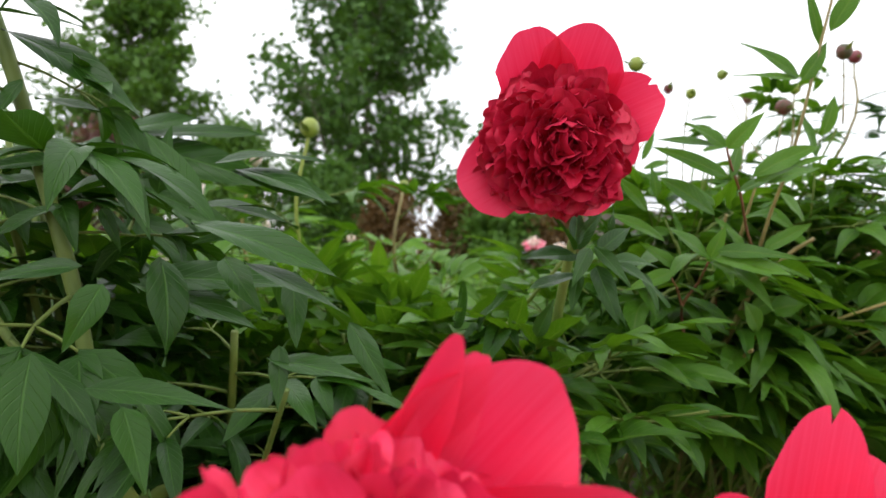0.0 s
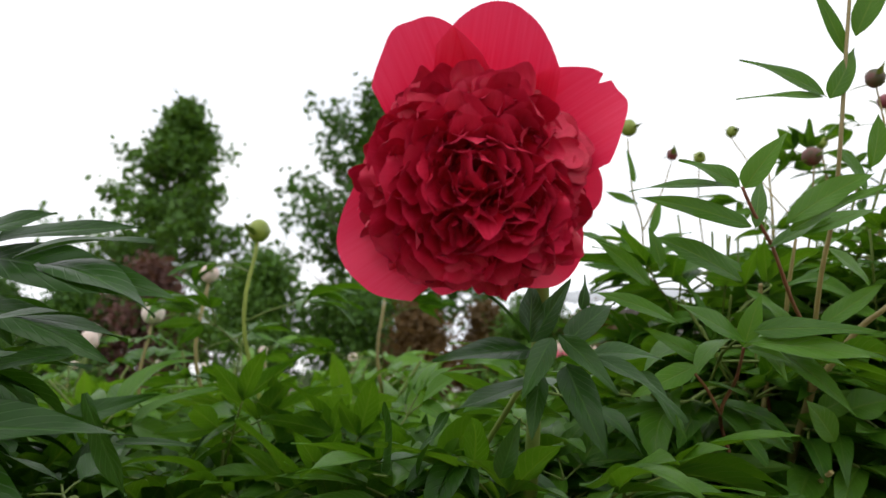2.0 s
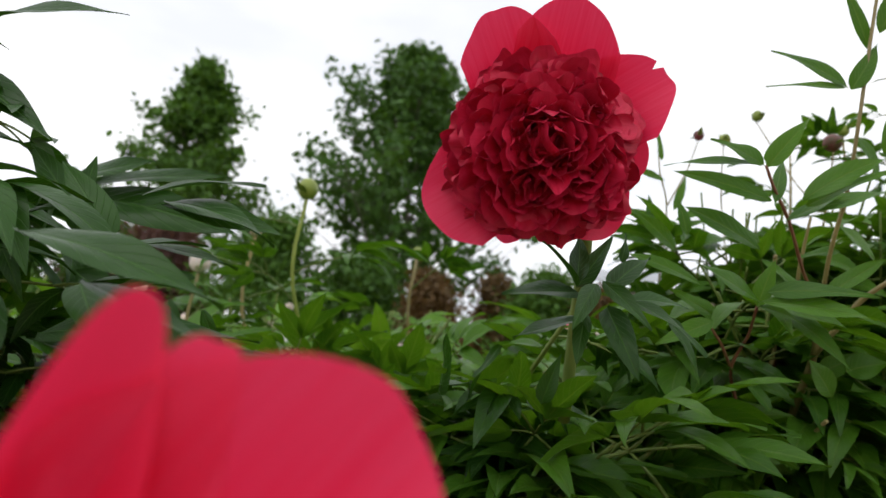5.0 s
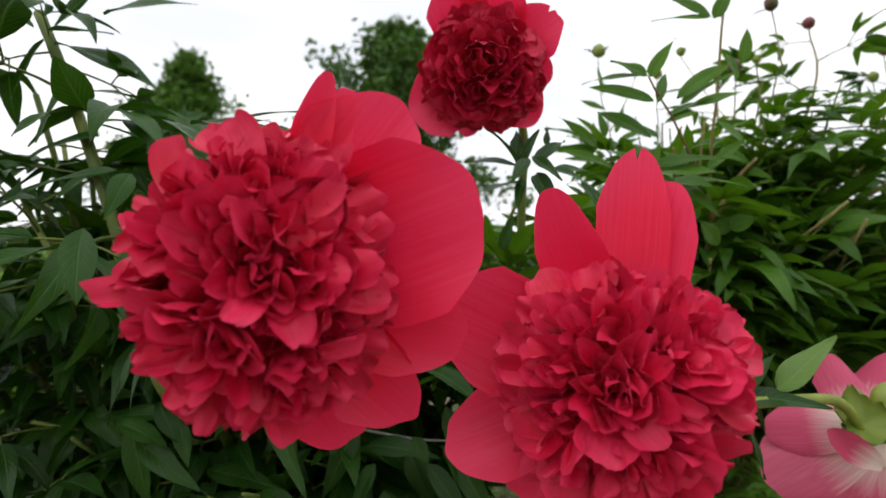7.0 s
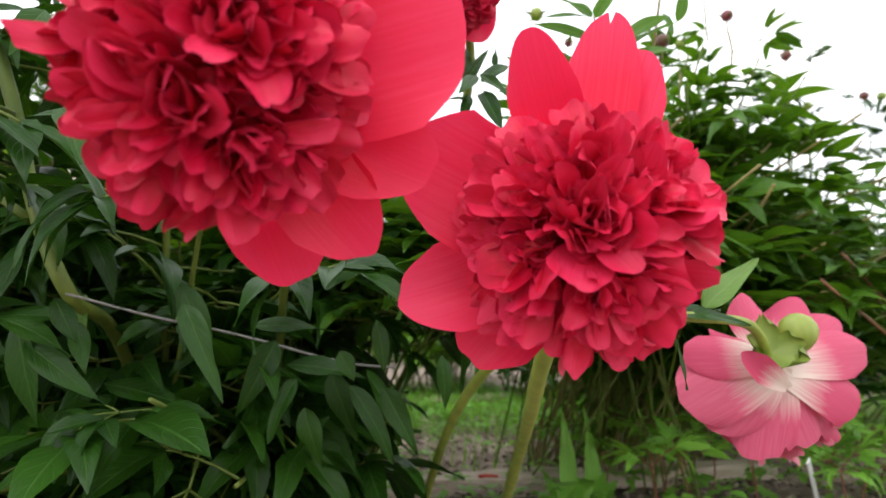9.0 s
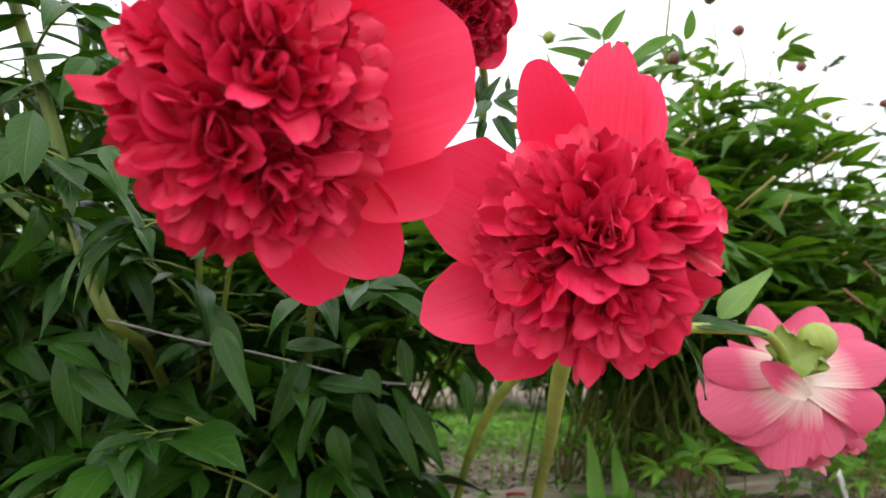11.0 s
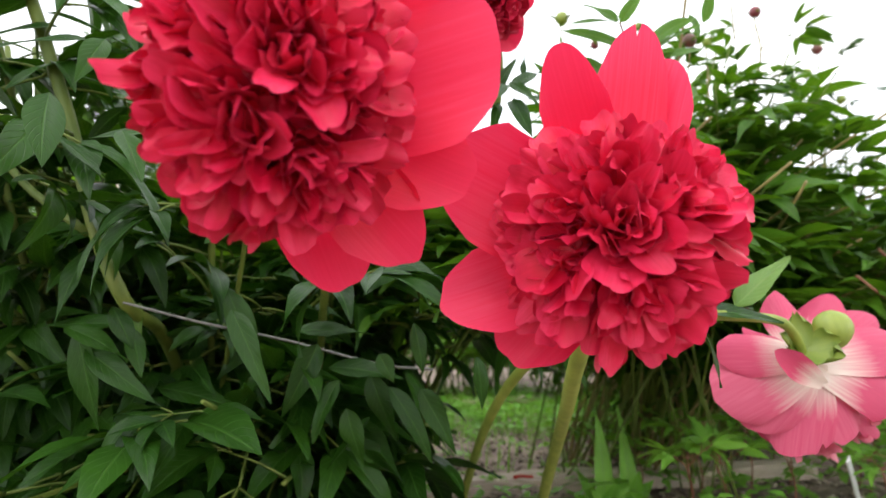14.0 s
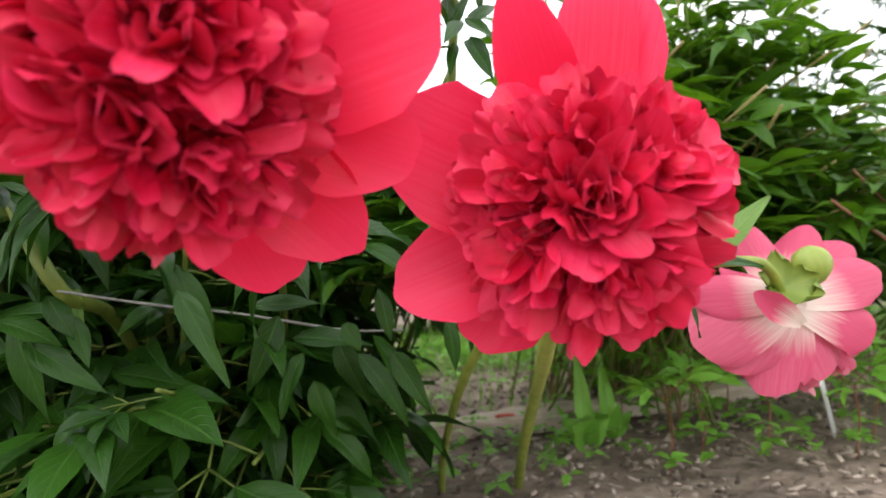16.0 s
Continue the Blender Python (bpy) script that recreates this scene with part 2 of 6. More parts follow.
PLANK = plain_material("weathered_plank", [(0.3, (0.26, 0.20, 0.14)), (0.5, (0.54, 0.445, 0.335)), (0.7, (0.66, 0.57, 0.46))], 30, (0.12, 3.0, 3.0), 0.85, 0.002)
STAKE = plain_material("white_plastic", [(0.3, (0.66, 0.67, 0.66)), (0.7, (0.82, 0.82, 0.80))], 30, (1, 1, 0.2), 0.4, 0.0003)
TWINE = plain_material("grey_twine", [(0.3, (0.14, 0.14, 0.13)), (0.7, (0.30, 0.30, 0.28))], 240, (1, 1, 1), 0.7, 0.0006)
BARK = plain_material("bark", [(0.3, (0.05, 0.042, 0.034)), (0.7, (0.16, 0.135, 0.11))], 9, (1, 1, 0.3), 0.9, 0.01)
BOARD = plain_material("grey_boards", [(0.3, (0.13, 0.115, 0.10)), (0.7, (0.30, 0.27, 0.24))], 5, (6, 6, 0.35), 0.85, 0.003)
ROOF = plain_material("roof_sheet", [(0.3, (0.40, 0.42, 0.44)), (0.7, (0.60, 0.62, 0.64))], 4, (1, 1, 1), 0.45, 0.001, metal=0.3)
FARWOOD = plain_material("far_wood", [(0.3, (0.03, 0.055, 0.02)), (0.7, (0.09, 0.14, 0.05))], 1.2, (1, 1, 1), 0.9, 0.2)
WHITEPAINT = plain_material("white_paint", [(0.3, (0.66, 0.66, 0.64)), (0.7, (0.80, 0.80, 0.78))], 8, (1, 1, 1), 0.5, 0.0006)
REDTAG = plain_material("red_plastic", [(0.3, (0.45, 0.03, 0.02)), (0.7, (0.60, 0.05, 0.03))], 30, (1, 1, 1), 0.5, 0.0003)


# ---------------------------------------------------------------- mesh tools
def mesh_from(name, verts, faces, mats, uvs=None, slots=None):
    me = bpy.data.meshes.new(name)
    me.from_pydata([tuple(v) for v in verts], [], faces)
    for mt in mats:
        me.materials.append(mt)
    if slots is not None:
        me.polygons.foreach_set("material_index", slots)
    me.polygons.foreach_set("use_smooth", [True] * len(me.polygons))
    layer = me.uv_layers.new(name="UVMap")
    if uvs is not None:
        loop = np.empty(len(me.loops), dtype=np.int32)
        me.loops.foreach_get("vertex_index", loop)
        layer.data.foreach_set("uv", np.asarray(uvs, dtype=np.float32)[loop].ravel())
    me.update()
    return me


def thing(name, place, label, category, group="", kind=""):
    ob = new(name)
    ob.empty_display_size = 0.05
    ob.location = place
    return tagged(ob, label, category, group, kind)


def under(name, me, parent, world_m=None, label=""):
    """Links mesh data as one object under a parent that stands unturned; world_m is its pose in the world."""
    ob = new(name, me)
    ob.parent = parent
    if world_m is not None:
        ob.matrix_basis = Matrix.Translation(-whole_place(parent)) @ world_m
    else:
        ob.matrix_basis = Matrix.Translation(-whole_place(parent))
    return tagged(ob, label)


def whole_place(ob):
    p = Vector(ob.matrix_basis.translation)
    return p + whole_place(ob.parent) if ob.parent else p


def grid_faces(nu, nv, start=0):
    return [(start + j * nu + i, start + j * nu + i + 1, start + (j + 1) * nu + i + 1, start + (j + 1) * nu + i)
            for j in range(nv - 1) for i in range(nu - 1)]


def smooth_path(points, per=6):
    p = [Vector(q) for q in points]
    p = [2 * p[0] - p[1]] + p + [2 * p[-1] - p[-2]]
    res = []
    for i in range(1, len(p) - 2):
        for k in range(per):
            t = k / per
            a, b, c, d = p[i - 1], p[i], p[i + 1], p[i + 2]
            res.append(0.5 * (2 * b + (c - a) * t + (2 * a - 5 * b + 4 * c - d) * t * t + (3 * b - a - 3 * c + d) * t ** 3))
    res.append(p[-2])
    return res


def tube_arrays(points, r0, r1, sides=7, per=5, knots=0.0, rng=None, start=0):
    path = smooth_path(points, per) if per else [Vector(q) for q in points]
    verts, faces = [], []
    last = None
    for i, c in enumerate(path):
        d = (path[min(i + 1, len(path) - 1)] - path[max(i - 1, 0)]).normalized()
        side = d.cross(last.cross(d)) if last else d.orthogonal()
        side.normalize()
        last = side
        up = d.cross(side)
        f = i / (len(path) - 1)
        r = r0 + (r1 - r0) * f
        if knots and rng:
            r *= 1 + knots * (rng.random() - 0.4)
        for k in range(sides):
            a = 2 * math.pi * k / sides
            verts.append(c + r * (math.cos(a) * side + math.sin(a) * up))
    n = len(path)
    for i in range(n - 1):
        for k in range(sides):
            k2 = (k + 1) % sides
            faces.append((start + i * sides + k, start + i * sides + k2, start + (i + 1) * sides + k2, start + (i + 1) * sides + k))
    faces.append(tuple(start + k for k in reversed(range(sides))))
    faces.append(tuple(start + (n - 1) * sides + k for k in range(sides)))
    return verts, faces


def tube(name, points, r0, r1, mat, sides=8, per=5, knots=0.06, seed=1):
    v, f = tube_arrays(points, r0, r1, sides, per, knots, random.Random(seed))
    return mesh_from(name, v, f, [mat])


def petal_arrays(seed, length, half, cup, curl, wave, nu=9, nv=9, jag=0.05, narrow=0.25, tip=0.45, wide=0.62, cut_off=0.30):
    """A rounded petal from its claw at the origin up +Z; its hollow face looks to +Y."""
    rng = random.Random(seed)
    soft = [rng.uniform(-1, 1) * jag for _ in range(7)]
    jags = []
    for i in range(nu):
        g = i / (nu - 1) * 5.999
        k = int(g)
        q = (g - k) ** 2 * (3 - 2 * (g - k))
        jags.append(soft[k] * (1 - q) + soft[k + 1] * q)
    if jag > 0.015:
        cut = rng.randrange(3, nu - 3)
        if jag < 0.035:
            jags[cut] -= 2.4 * jag
        else:
            for c2, depth in ((nu // 2 - 3, 1.6), (nu // 2 - 1, 4.0), (nu // 2, 3.0), (nu // 2 + 2, 2.6), (nu // 2 + 3, 1.2)):
                jags[c2] -= depth * jag
    ph = [rng.uniform(0, 6.28) for _ in range(4)]
    twist = rng.uniform(-0.3, 0.3)
    sway = rng.uniform(-0.18, 0.18)
    verts, uvs = [], []
    for j in range(nv):
        v = 1 - (1 - j / (nv - 1)) ** 1.25
        w = half * (narrow + (1 - narrow) * math.sin(min(1, v / wide) * math.pi / 2))
        if v > wide:
            q = (v - wide) / (1 - wide)
            w *= tip + (1 - tip) * math.sqrt(max(0.0, 1 - q * q))
        for i in range(nu):
            u = -1 + 2 * i / (nu - 1)
            s = v * (1 - cut_off * abs(u) ** 2.3 * v * v + jags[i] * v ** 3)
            y, z, steps = 0.0, 0.0, 5
            for k in range(steps):
                a = curl * ((k + 0.5) / steps * s) ** 1.6
                y -= math.sin(a) * s / steps
                z += math.cos(a) * s / steps
            x = u * w + sway * half * v * v
            y = y * length + cup * half * u * u * (0.3 + 0.7 * v)
            y += wave * half * (math.sin(2.4 * u + ph[0] + 1.5 * v) * v + 0.3 * math.sin(5.0 * u + ph[1]) * v * v)
            t = twist * v
            verts.append((x * math.cos(t) - y * math.sin(t), x * math.sin(t) + y * math.cos(t), z * length))
            uvs.append((u, v))
    return verts, grid_faces(nu, nv), uvs


def leaflet_arrays(rng, length, half, fold, droop, nu=5, nv=9):
    """A lance-shaped leaflet along +Y, upper face to +Z, with a drawn-out tip and a waved edge."""
    ph, tw, sk = rng.uniform(0, 6.28), rng.uniform(-0.6, 0.6), rng.uniform(-0.4, 0.4)
    wv, full = rng.uniform(0.06, 0.2), rng.uniform(0.62, 0.9)
    lobe = rng.uniform(0.0, 0.22) * (1 if rng.random() < 0.4 else 0)
    side = rng.choice((-1, 1))
    verts, uvs = [], []
    for j in range(nv):
        v = j / (nv - 1)
        w = half * (max(0.0, math.sin(math.pi * v ** full)) ** 0.9 * (1.08 - 0.45 * v) + 0.015)
        for i in range(nu):
            u = -1 + 2 * i / (nu - 1)
            x = u * w
            if lobe and u * side > 0.5:
                x *= 1 - lobe * max(0.0, math.sin((v - 0.45) * 9))
            z = fold * abs(x) * (1.15 - 0.5 * abs(u)) + half * wv * math.sin(8 * v + ph + 1.7 * u) * abs(u)
            a = tw * v
            x, z = x * math.cos(a) - z * math.sin(a), x * math.sin(a) + z * math.cos(a)
            ang = droop * v
            y = length * (math.sin(ang) / droop if abs(droop) > 1e-3 else v)
            zz = -length * ((1 - math.cos(ang)) / droop if abs(droop) > 1e-3 else 0)
            verts.append((x + sk * length * 0.25 * v * v, y - z * math.sin(-ang), zz + z * math.cos(ang)))
            uvs.append((u, v))
    return verts, grid_faces(nu, nv), uvs


class Heap:
    """Gathers pieces into one mesh."""

    def __init__(self):
        self.v, self.f, self.uv, self.s = [], [], [], []

    def add(self, verts, faces, uvs, slot=0, m=None):
        k = len(self.v)
        self.v += [m @ Vector(q) for q in verts] if m is not None else list(verts)
        self.f += [tuple(i + k for i in q) for q in faces]
        self.uv += list(uvs) if uvs is not None else [(0.5, 0.03)] * len(verts)
        self.s += [slot] * len(faces)

    def mesh(self, name, mats):
        return mesh_from(name, self.v, self.f, mats, self.uv, self.s)


def compound_leaf(seed, mats, size=1.0, nu=5, nv=9, petiole=0.07, plain=False):
    """A peony leaf: stalk, three branchlets, each with two or three leaflets; along +Y."""
    rng = random.Random(seed)
    h = Heap()

    def stalk(a, b, r):
        mid = (Vector(a) + Vector(b)) / 2 + Vector((0, 0, 0.04 * (Vector(b) - Vector(a)).length))
        v, f = tube_arrays([a, mid, b], r, r * 0.75, 5, 2)
        h.add(v, f, None, 1)

    def blade(at_p, yaw, pitch, ln):
        half = ln * rng.uniform(0.125, 0.195)
        v, f, uv = leaflet_arrays(rng, ln, half, rng.uniform(0.2, 0.75), rng.uniform(0.2, 1.2), nu, nv)
        m = Matrix.Translation(at_p) @ Euler((radians(pitch), radians(rng.uniform(-22, 22)), radians(yaw))).to_matrix().to_4x4()
        h.add(v, f, uv, 0, m)

    end = Vector((rng.uniform(-0.01, 0.01), petiole * size, rng.uniform(-0.005, 0.012)))
    stalk((0, 0, 0), end, 0.0019 * size)
    groups = [(rng.uniform(-8, 8), 0.035, 3), (rng.uniform(40, 62), 0.03, 2 if plain else rng.choice((2, 3))), (-rng.uniform(40, 62), 0.03, 2 if plain else rng.choice((2, 3)))]
    for yaw, ln, k in groups:
        d = Vector((-math.sin(radians(yaw)), math.cos(radians(yaw)), rng.uniform(-0.15, 0.2)))
        tip = end + d * ln * size * rng.uniform(0.8, 1.3)
        stalk(end, tip, 0.0014 * size)
        fan = {3: (0, 42, -42), 2: (10, -38)}[k]
        for q, f in enumerate(fan):
            ln2 = size * (rng.uniform(0.085, 0.112) if q == 0 else rng.uniform(0.062, 0.09))
            blade(tip, yaw + f + rng.uniform(-9, 9), rng.uniform(-20, 16), ln2)
    return h.mesh("leaf", mats)


def frame_from(z_dir, y_hint, place):
    z = Vector(z_dir).normalized()
    y = Vector(y_hint) - z * Vector(y_hint).dot(z)
    if y.length < 1e-4:
        y = z.orthogonal()
    y.normalize()
    x = y.cross(z)
    return Matrix(((x[0], y[0], z[0], place[0]), (x[1], y[1], z[1], place[1]), (x[2], y[2], z[2], place[2]), (0, 0, 0, 1)))


def ball(name, place, size, mat, seed, rough=0.06, nu=14, nv=9, pole=None):
    """A slightly lumpy ellipsoid; size is its three half-widths."""
    rng = random.Random(seed)
    off = Vector((rng.uniform(0, 9), rng.uniform(0, 9), rng.uniform(0, 9)))
    verts, faces = [], []
    for j in range(nv + 1):
        a = math.pi * j / nv
        for i in range(nu):
            b = 2 * math.pi * i / nu
            d = Vector((math.sin(a) * math.cos(b), math.sin(a) * math.sin(b), math.cos(a)))
            k = 1 + rough * noise.noise(d * 1.8 + off)
            verts.append(Vector((d.x * size[0] * k, d.y * size[1] * k, d.z * size[2] * k)))
    for j in range(nv):
        for i in range(nu):
            i2 = (i + 1) % nu
            faces.append((j * nu + i, (j + 1) * nu + i, (j + 1) * nu + i2, j * nu + i2))
    m = frame_from(pole, (0.3, 1, 0.2), place) if pole else Matrix.Translation(place)
    return mesh_from(name, [m @ v for v in verts], faces, [mat])


# shared leaf meshes
LEAVES = [compound_leaf(100 + k, [LEAF, STEM], rnd) for k, rnd in enumerate((1.0, 1.1, 0.95, 1.05, 0.9, 1.15, 1.0, 0.85))]
LEAVES_FRESH = [compound_leaf(130 + k, [LEAF_MID, STEM], rnd) for k, rnd in enumerate((1.0, 1.1, 0.95, 1.05, 0.9, 1.1))]
LEAVES_FIELD = [compound_leaf(160 + k, [LEAF_FIELD, STEM], rnd, 3, 5, plain=True) for k, rnd in enumerate((1.0, 1.1, 0.9, 1.05))]
LEAVES_BRIGHT = [compound_leaf(220 + k, [LEAF_FIELD, STEM], rnd) for k, rnd in enumerate((1.0, 1.1, 0.95, 1.05, 0.9))]
LEAVES_SEEDLING = [compound_leaf(190 + k, [WEED, STEM_RED], rnd, 5, 7, 0.05, True) for k, rnd in enumerate((0.55, 0.62, 0.5))]
SMALL_PETALS = {}


def spoon_petal(seed, half, cup, curl, wave, round_tip=0.6, nu=11, nv=10):
    """A short inner petal of unit length up +Z: narrow claw, broad rounded tip, nibbled and waved margin."""
    rng = random.Random(seed)
    raw = [rng.uniform(-1, 1) for _ in range(nu + 2)]
    nib = [(raw[i] + 2 * raw[i + 1] + raw[i + 2]) / 4 for i in range(nu)]
    notch = rng.randrange(2, nu - 2)
    deep = rng.choice((0.0, 0.0, 0.03, 0.06))
    ph = [rng.uniform(0, 6.28) for _ in range(4)]
    k1, k2 = rng.uniform(2.0, 3.4), rng.uniform(5.0, 8.0)
    twist, sway = rng.uniform(-0.35, 0.35), rng.uniform(-0.22, 0.22)
    drop = min(0.34, round_tip * half)
    verts, uvs = [], []
    for j in range(nv):
        v = 1 - (1 - j / (nv - 1)) ** 1.2
        w = half * (0.34 + 0.66 * math.sin(min(1.0, v / 0.74) * math.pi / 2) ** 1.3)
        if v > 0.74:
            w *= 1 - 0.22 * ((v - 0.74) / 0.26) ** 2
        for i in range(nu):
            u = -1 + 2 * i / (nu - 1)
            s = v * (1 - drop * abs(u) ** 2.2 * v * v + 0.03 * nib[i] * v ** 4 - (deep * v ** 6 if i == notch else 0))
            y, z, steps = 0.0, 0.0, 4
            for k in range(steps):
                a = curl * ((k + 0.5) / steps * s) ** 1.5
                y -= math.sin(a) * s / steps
                z += math.cos(a) * s / steps
            x = u * w * math.cos(cup * abs(u) * 0.7) + sway * half * v * v
            y += half * (cup * 0.62 * u * u * (0.4 + 0.6 * v) + wave * (math.sin(k1 * u + ph[0] + v) * v + 0.16 * math.sin(k2 * u + ph[1]) * v ** 3))
            z += half * wave * 0.2 * math.sin(k2 * u + ph[2]) * v ** 4
            t = twist * v
            verts.append((x * math.cos(t) - y * math.sin(t), x * math.sin(t) + y * math.cos(t), z))
            uvs.append((u, v))
    return verts, grid_faces(nu, nv), uvs


def petal_set(mat, ruffle=1.0, broad=1.0):
    if mat.name not in SMALL_PETALS:
        rng = random.Random(7)
        SMALL_PETALS[mat.name] = []
        for k in range(26):
            v, f, uv = spoon_petal(40 + k, broad * rng.uniform(0.22, 0.42), rng.uniform(0.15, 0.95), rng.uniform(-1.25, 0.45), ruffle * rng.uniform(0.08, 0.30), rng.uniform(0.25, 0.6))
            SMALL_PETALS[mat.name].append(mesh_from("petal", v, f, [mat], uv))
    return SMALL_PETALS[mat.name]


def guard_petal(top, base, tip, axis, half, curl, mat, seed, hollow=0.34, torn=0.014, claw=0.36):
    """A broad outer petal from its claw at base to tip, its hollow face towards axis."""
    base, tip, axis = Vector(base), Vector(tip), Vector(axis)
    ln = (tip - base).length
    v, f, uv = petal_arrays(seed, ln, half, hollow, curl, 0.11, 23, 21, torn, claw, 0.98, 0.60, 0.27)
    end = Vector(v[-12])
    k = ln / end.length
    v = [tuple(c * k for c in q) for q in v]
    d = (tip - base).normalized()
    m = frame_from(d, axis - d * axis.dot(d), base)
    turn = (end * k).rotation_difference(Vector((0, 0, ln))).to_matrix().to_4x4()
    return under("guard_petal", mesh_from("guard_petal", v, f, [mat], uv), top, m @ turn)


def bloom(name, label, centre, axis, right, up, radius, guards, inner, guard_mat, seed, count=200, widest=112, squash=(1, 1, 1), length=0.72, heart=0.5, fill=0, slim=1.0, wild=1.0, spread=1.0, hollow=0.34, forward=0.25, ruffle=1.0, claw=0.36, broad=1.0, whorl_dirs=None, tips=(), hub=None):
    """A double peony: a ring of broad guard petals round a dense bomb of short ruffled ones.
    guards: (angle, polar, length, half width, curl); tips: (tip in the world, half width, curl, tear).
    whorl_dirs: the middles of its rosettes along right, up and axis."""
    rng = random.Random(seed)
    c, axis = Vector(centre), Vector(axis).normalized()
    right = (Vector(right) - axis * Vector(right).dot(axis)).normalized()
    up = (Vector(up) - axis * Vector(up).dot(axis) - right * Vector(up).dot(right)).normalized()
    top = thing(name, c - axis * radius * 0.75, label, "flower", "peony blooms")
    under("flower_heart", ball("flower_heart", c - axis * radius * 0.12, (radius * heart,) * 3, inner, seed), top)
    for k, (ang, pol, ln, half, curl, *torn) in enumerate(guards):
        a, p = radians(ang), radians(pol)
        out = math.cos(a) * right + math.sin(a) * up
        d = math.cos(p) * axis + math.sin(p) * out
        base = c - axis * radius * (0.34 + 0.025 * (k % 3)) + out * radius * 0.08
        guard_petal(top, base, base + d * ln, axis, half, curl, guard_mat, seed * 31 + k, hollow, torn[0] if torn else 0.014, claw)
    for k, (tip, half, curl, torn) in enumerate(tips):
        out = Vector(tip) - c
        out = (out - axis * out.dot(axis)).normalized()
        base = Vector(hub) + axis * 0.0015 * (k % 4) if hub else c - axis * radius * (0.36 + 0.03 * (k % 3)) + out * radius * 0.08
        guard_petal(top, base, tip, axis, half, curl, guard_mat, seed * 37 + k, hollow, torn, claw)
    kinds = petal_set(inner, ruffle, broad)
    whorls = []
    if whorl_dirs:
        whorls = [((a * right + b * up + q * axis).normalized(), w) for a, b, q, w in whorl_dirs]
    else:
        for k in range(7):
            a, p = k * 2.4 + rng.uniform(-0.5, 0.5), 0.25 + 0.17 * k
            whorls.append((math.cos(p) * axis + math.sin(p) * (math.cos(a) * right + math.sin(a) * up), rng.uniform(-0.06, 0.06)))
    hi = 1 - math.cos(radians(widest))
    h = Heap()
    for k in range(count + fill):
        deep = k >= count
        ct = 1 - hi * (((k - count + 0.5) / fill) if deep else ((k + 0.5) / count))
        th, ph = math.acos(ct), k * 2.399963 + rng.uniform(-0.5, 0.5)
        out = math.cos(ph) * right + math.sin(ph) * up
        tangent = (math.cos(th) * out - math.sin(th) * axis)
        d0 = math.cos(th) * axis + math.sin(th) * out
        # petals stand round the middle of the rosette that they belong to, which lies a little sunken
        best = max(whorls, key=lambda w: w[0].dot(d0) + w[1])
        away = d0 - best[0]
        gap = min(1.0, away.length / 0.55)
        lump = 1 + 0.13 * wild * noise.noise(d0 * 2.6 + Vector((seed, 0, 0))) + rng.uniform(-0.13, 0.06) - 0.13 * (1 - gap) ** 2 - (rng.uniform(0.05, 0.2) if deep else 0)
        tip = c + radius * lump * (d0.dot(right) * squash[0] * right + d0.dot(up) * squash[1] * up + d0.dot(axis) * squash[2] * axis)
        lean = away - d0 * away.dot(d0)
        if lean.length > 1e-3:
            lean = lean.normalized()
        lean = lean * 0.75 * gap + tangent * 0.45 * math.sin(th)
        jit = Vector((rng.uniform(-1, 1), rng.uniform(-1, 1), rng.uniform(-1, 1)))
        d = (d0 + axis * forward * max(0.0, math.cos(th) + 0.15) + lean * rng.uniform(0.45, 1.2) * spread + jit * 0.13 * wild).normalized()
        ln = radius * length * rng.uniform(0.7, 1.25) * (0.8 + 0.2 * gap)
        face = -lean + (0.2 + 0.5 * (1 - gap)) * wild * Vector((rng.uniform(-1, 1), rng.uniform(-1, 1), rng.uniform(-1, 1)))
        m = frame_from(d, face, tip - d * ln) @ Matrix.Diagonal((ln * slim * rng.uniform(0.75, 1.25), ln, ln, 1))
        if deep:
            v, f, uv = spoon_petal(seed * 50 + k, broad * rng.uniform(0.22, 0.40), rng.uniform(0.2, 0.9), rng.uniform(-1.1, 0.5), ruffle * rng.uniform(0.08, 0.3), 0.6, 9, 8)
            h.add(v, f, uv, 0, m)
        else:
            under("petal", kinds[rng.randrange(len(kinds))], top, m)
    if fill:
        tagged(under("inner_petals", h.mesh("inner_petals", [inner]), top), kind="stuff")
    return top


def calyx(top, base, direction, size, seed):
    """Green sepals under a bloom."""
    rng = random.Random(seed)
    d = Vector(direction).normalized()
    side = d.orthogonal().normalized()
    for k in range(5):
        a = k * 2 * math.pi / 5 + rng.uniform(-0.3, 0.3)
        out = math.cos(a) * side + math.sin(a) * d.cross(side)
        v, f, uv = petal_arrays(seed * 7 + k, size * rng.uniform(0.8, 1.25), size * rng.uniform(0.32, 0.5), 0.4, -0.4, 0.05, 7, 7, 0.03, 0.5)
        under("sepal", mesh_from("sepal", v, f, [SEPAL], uv), top, frame_from(out + d * 0.45, d, Vector(base)))


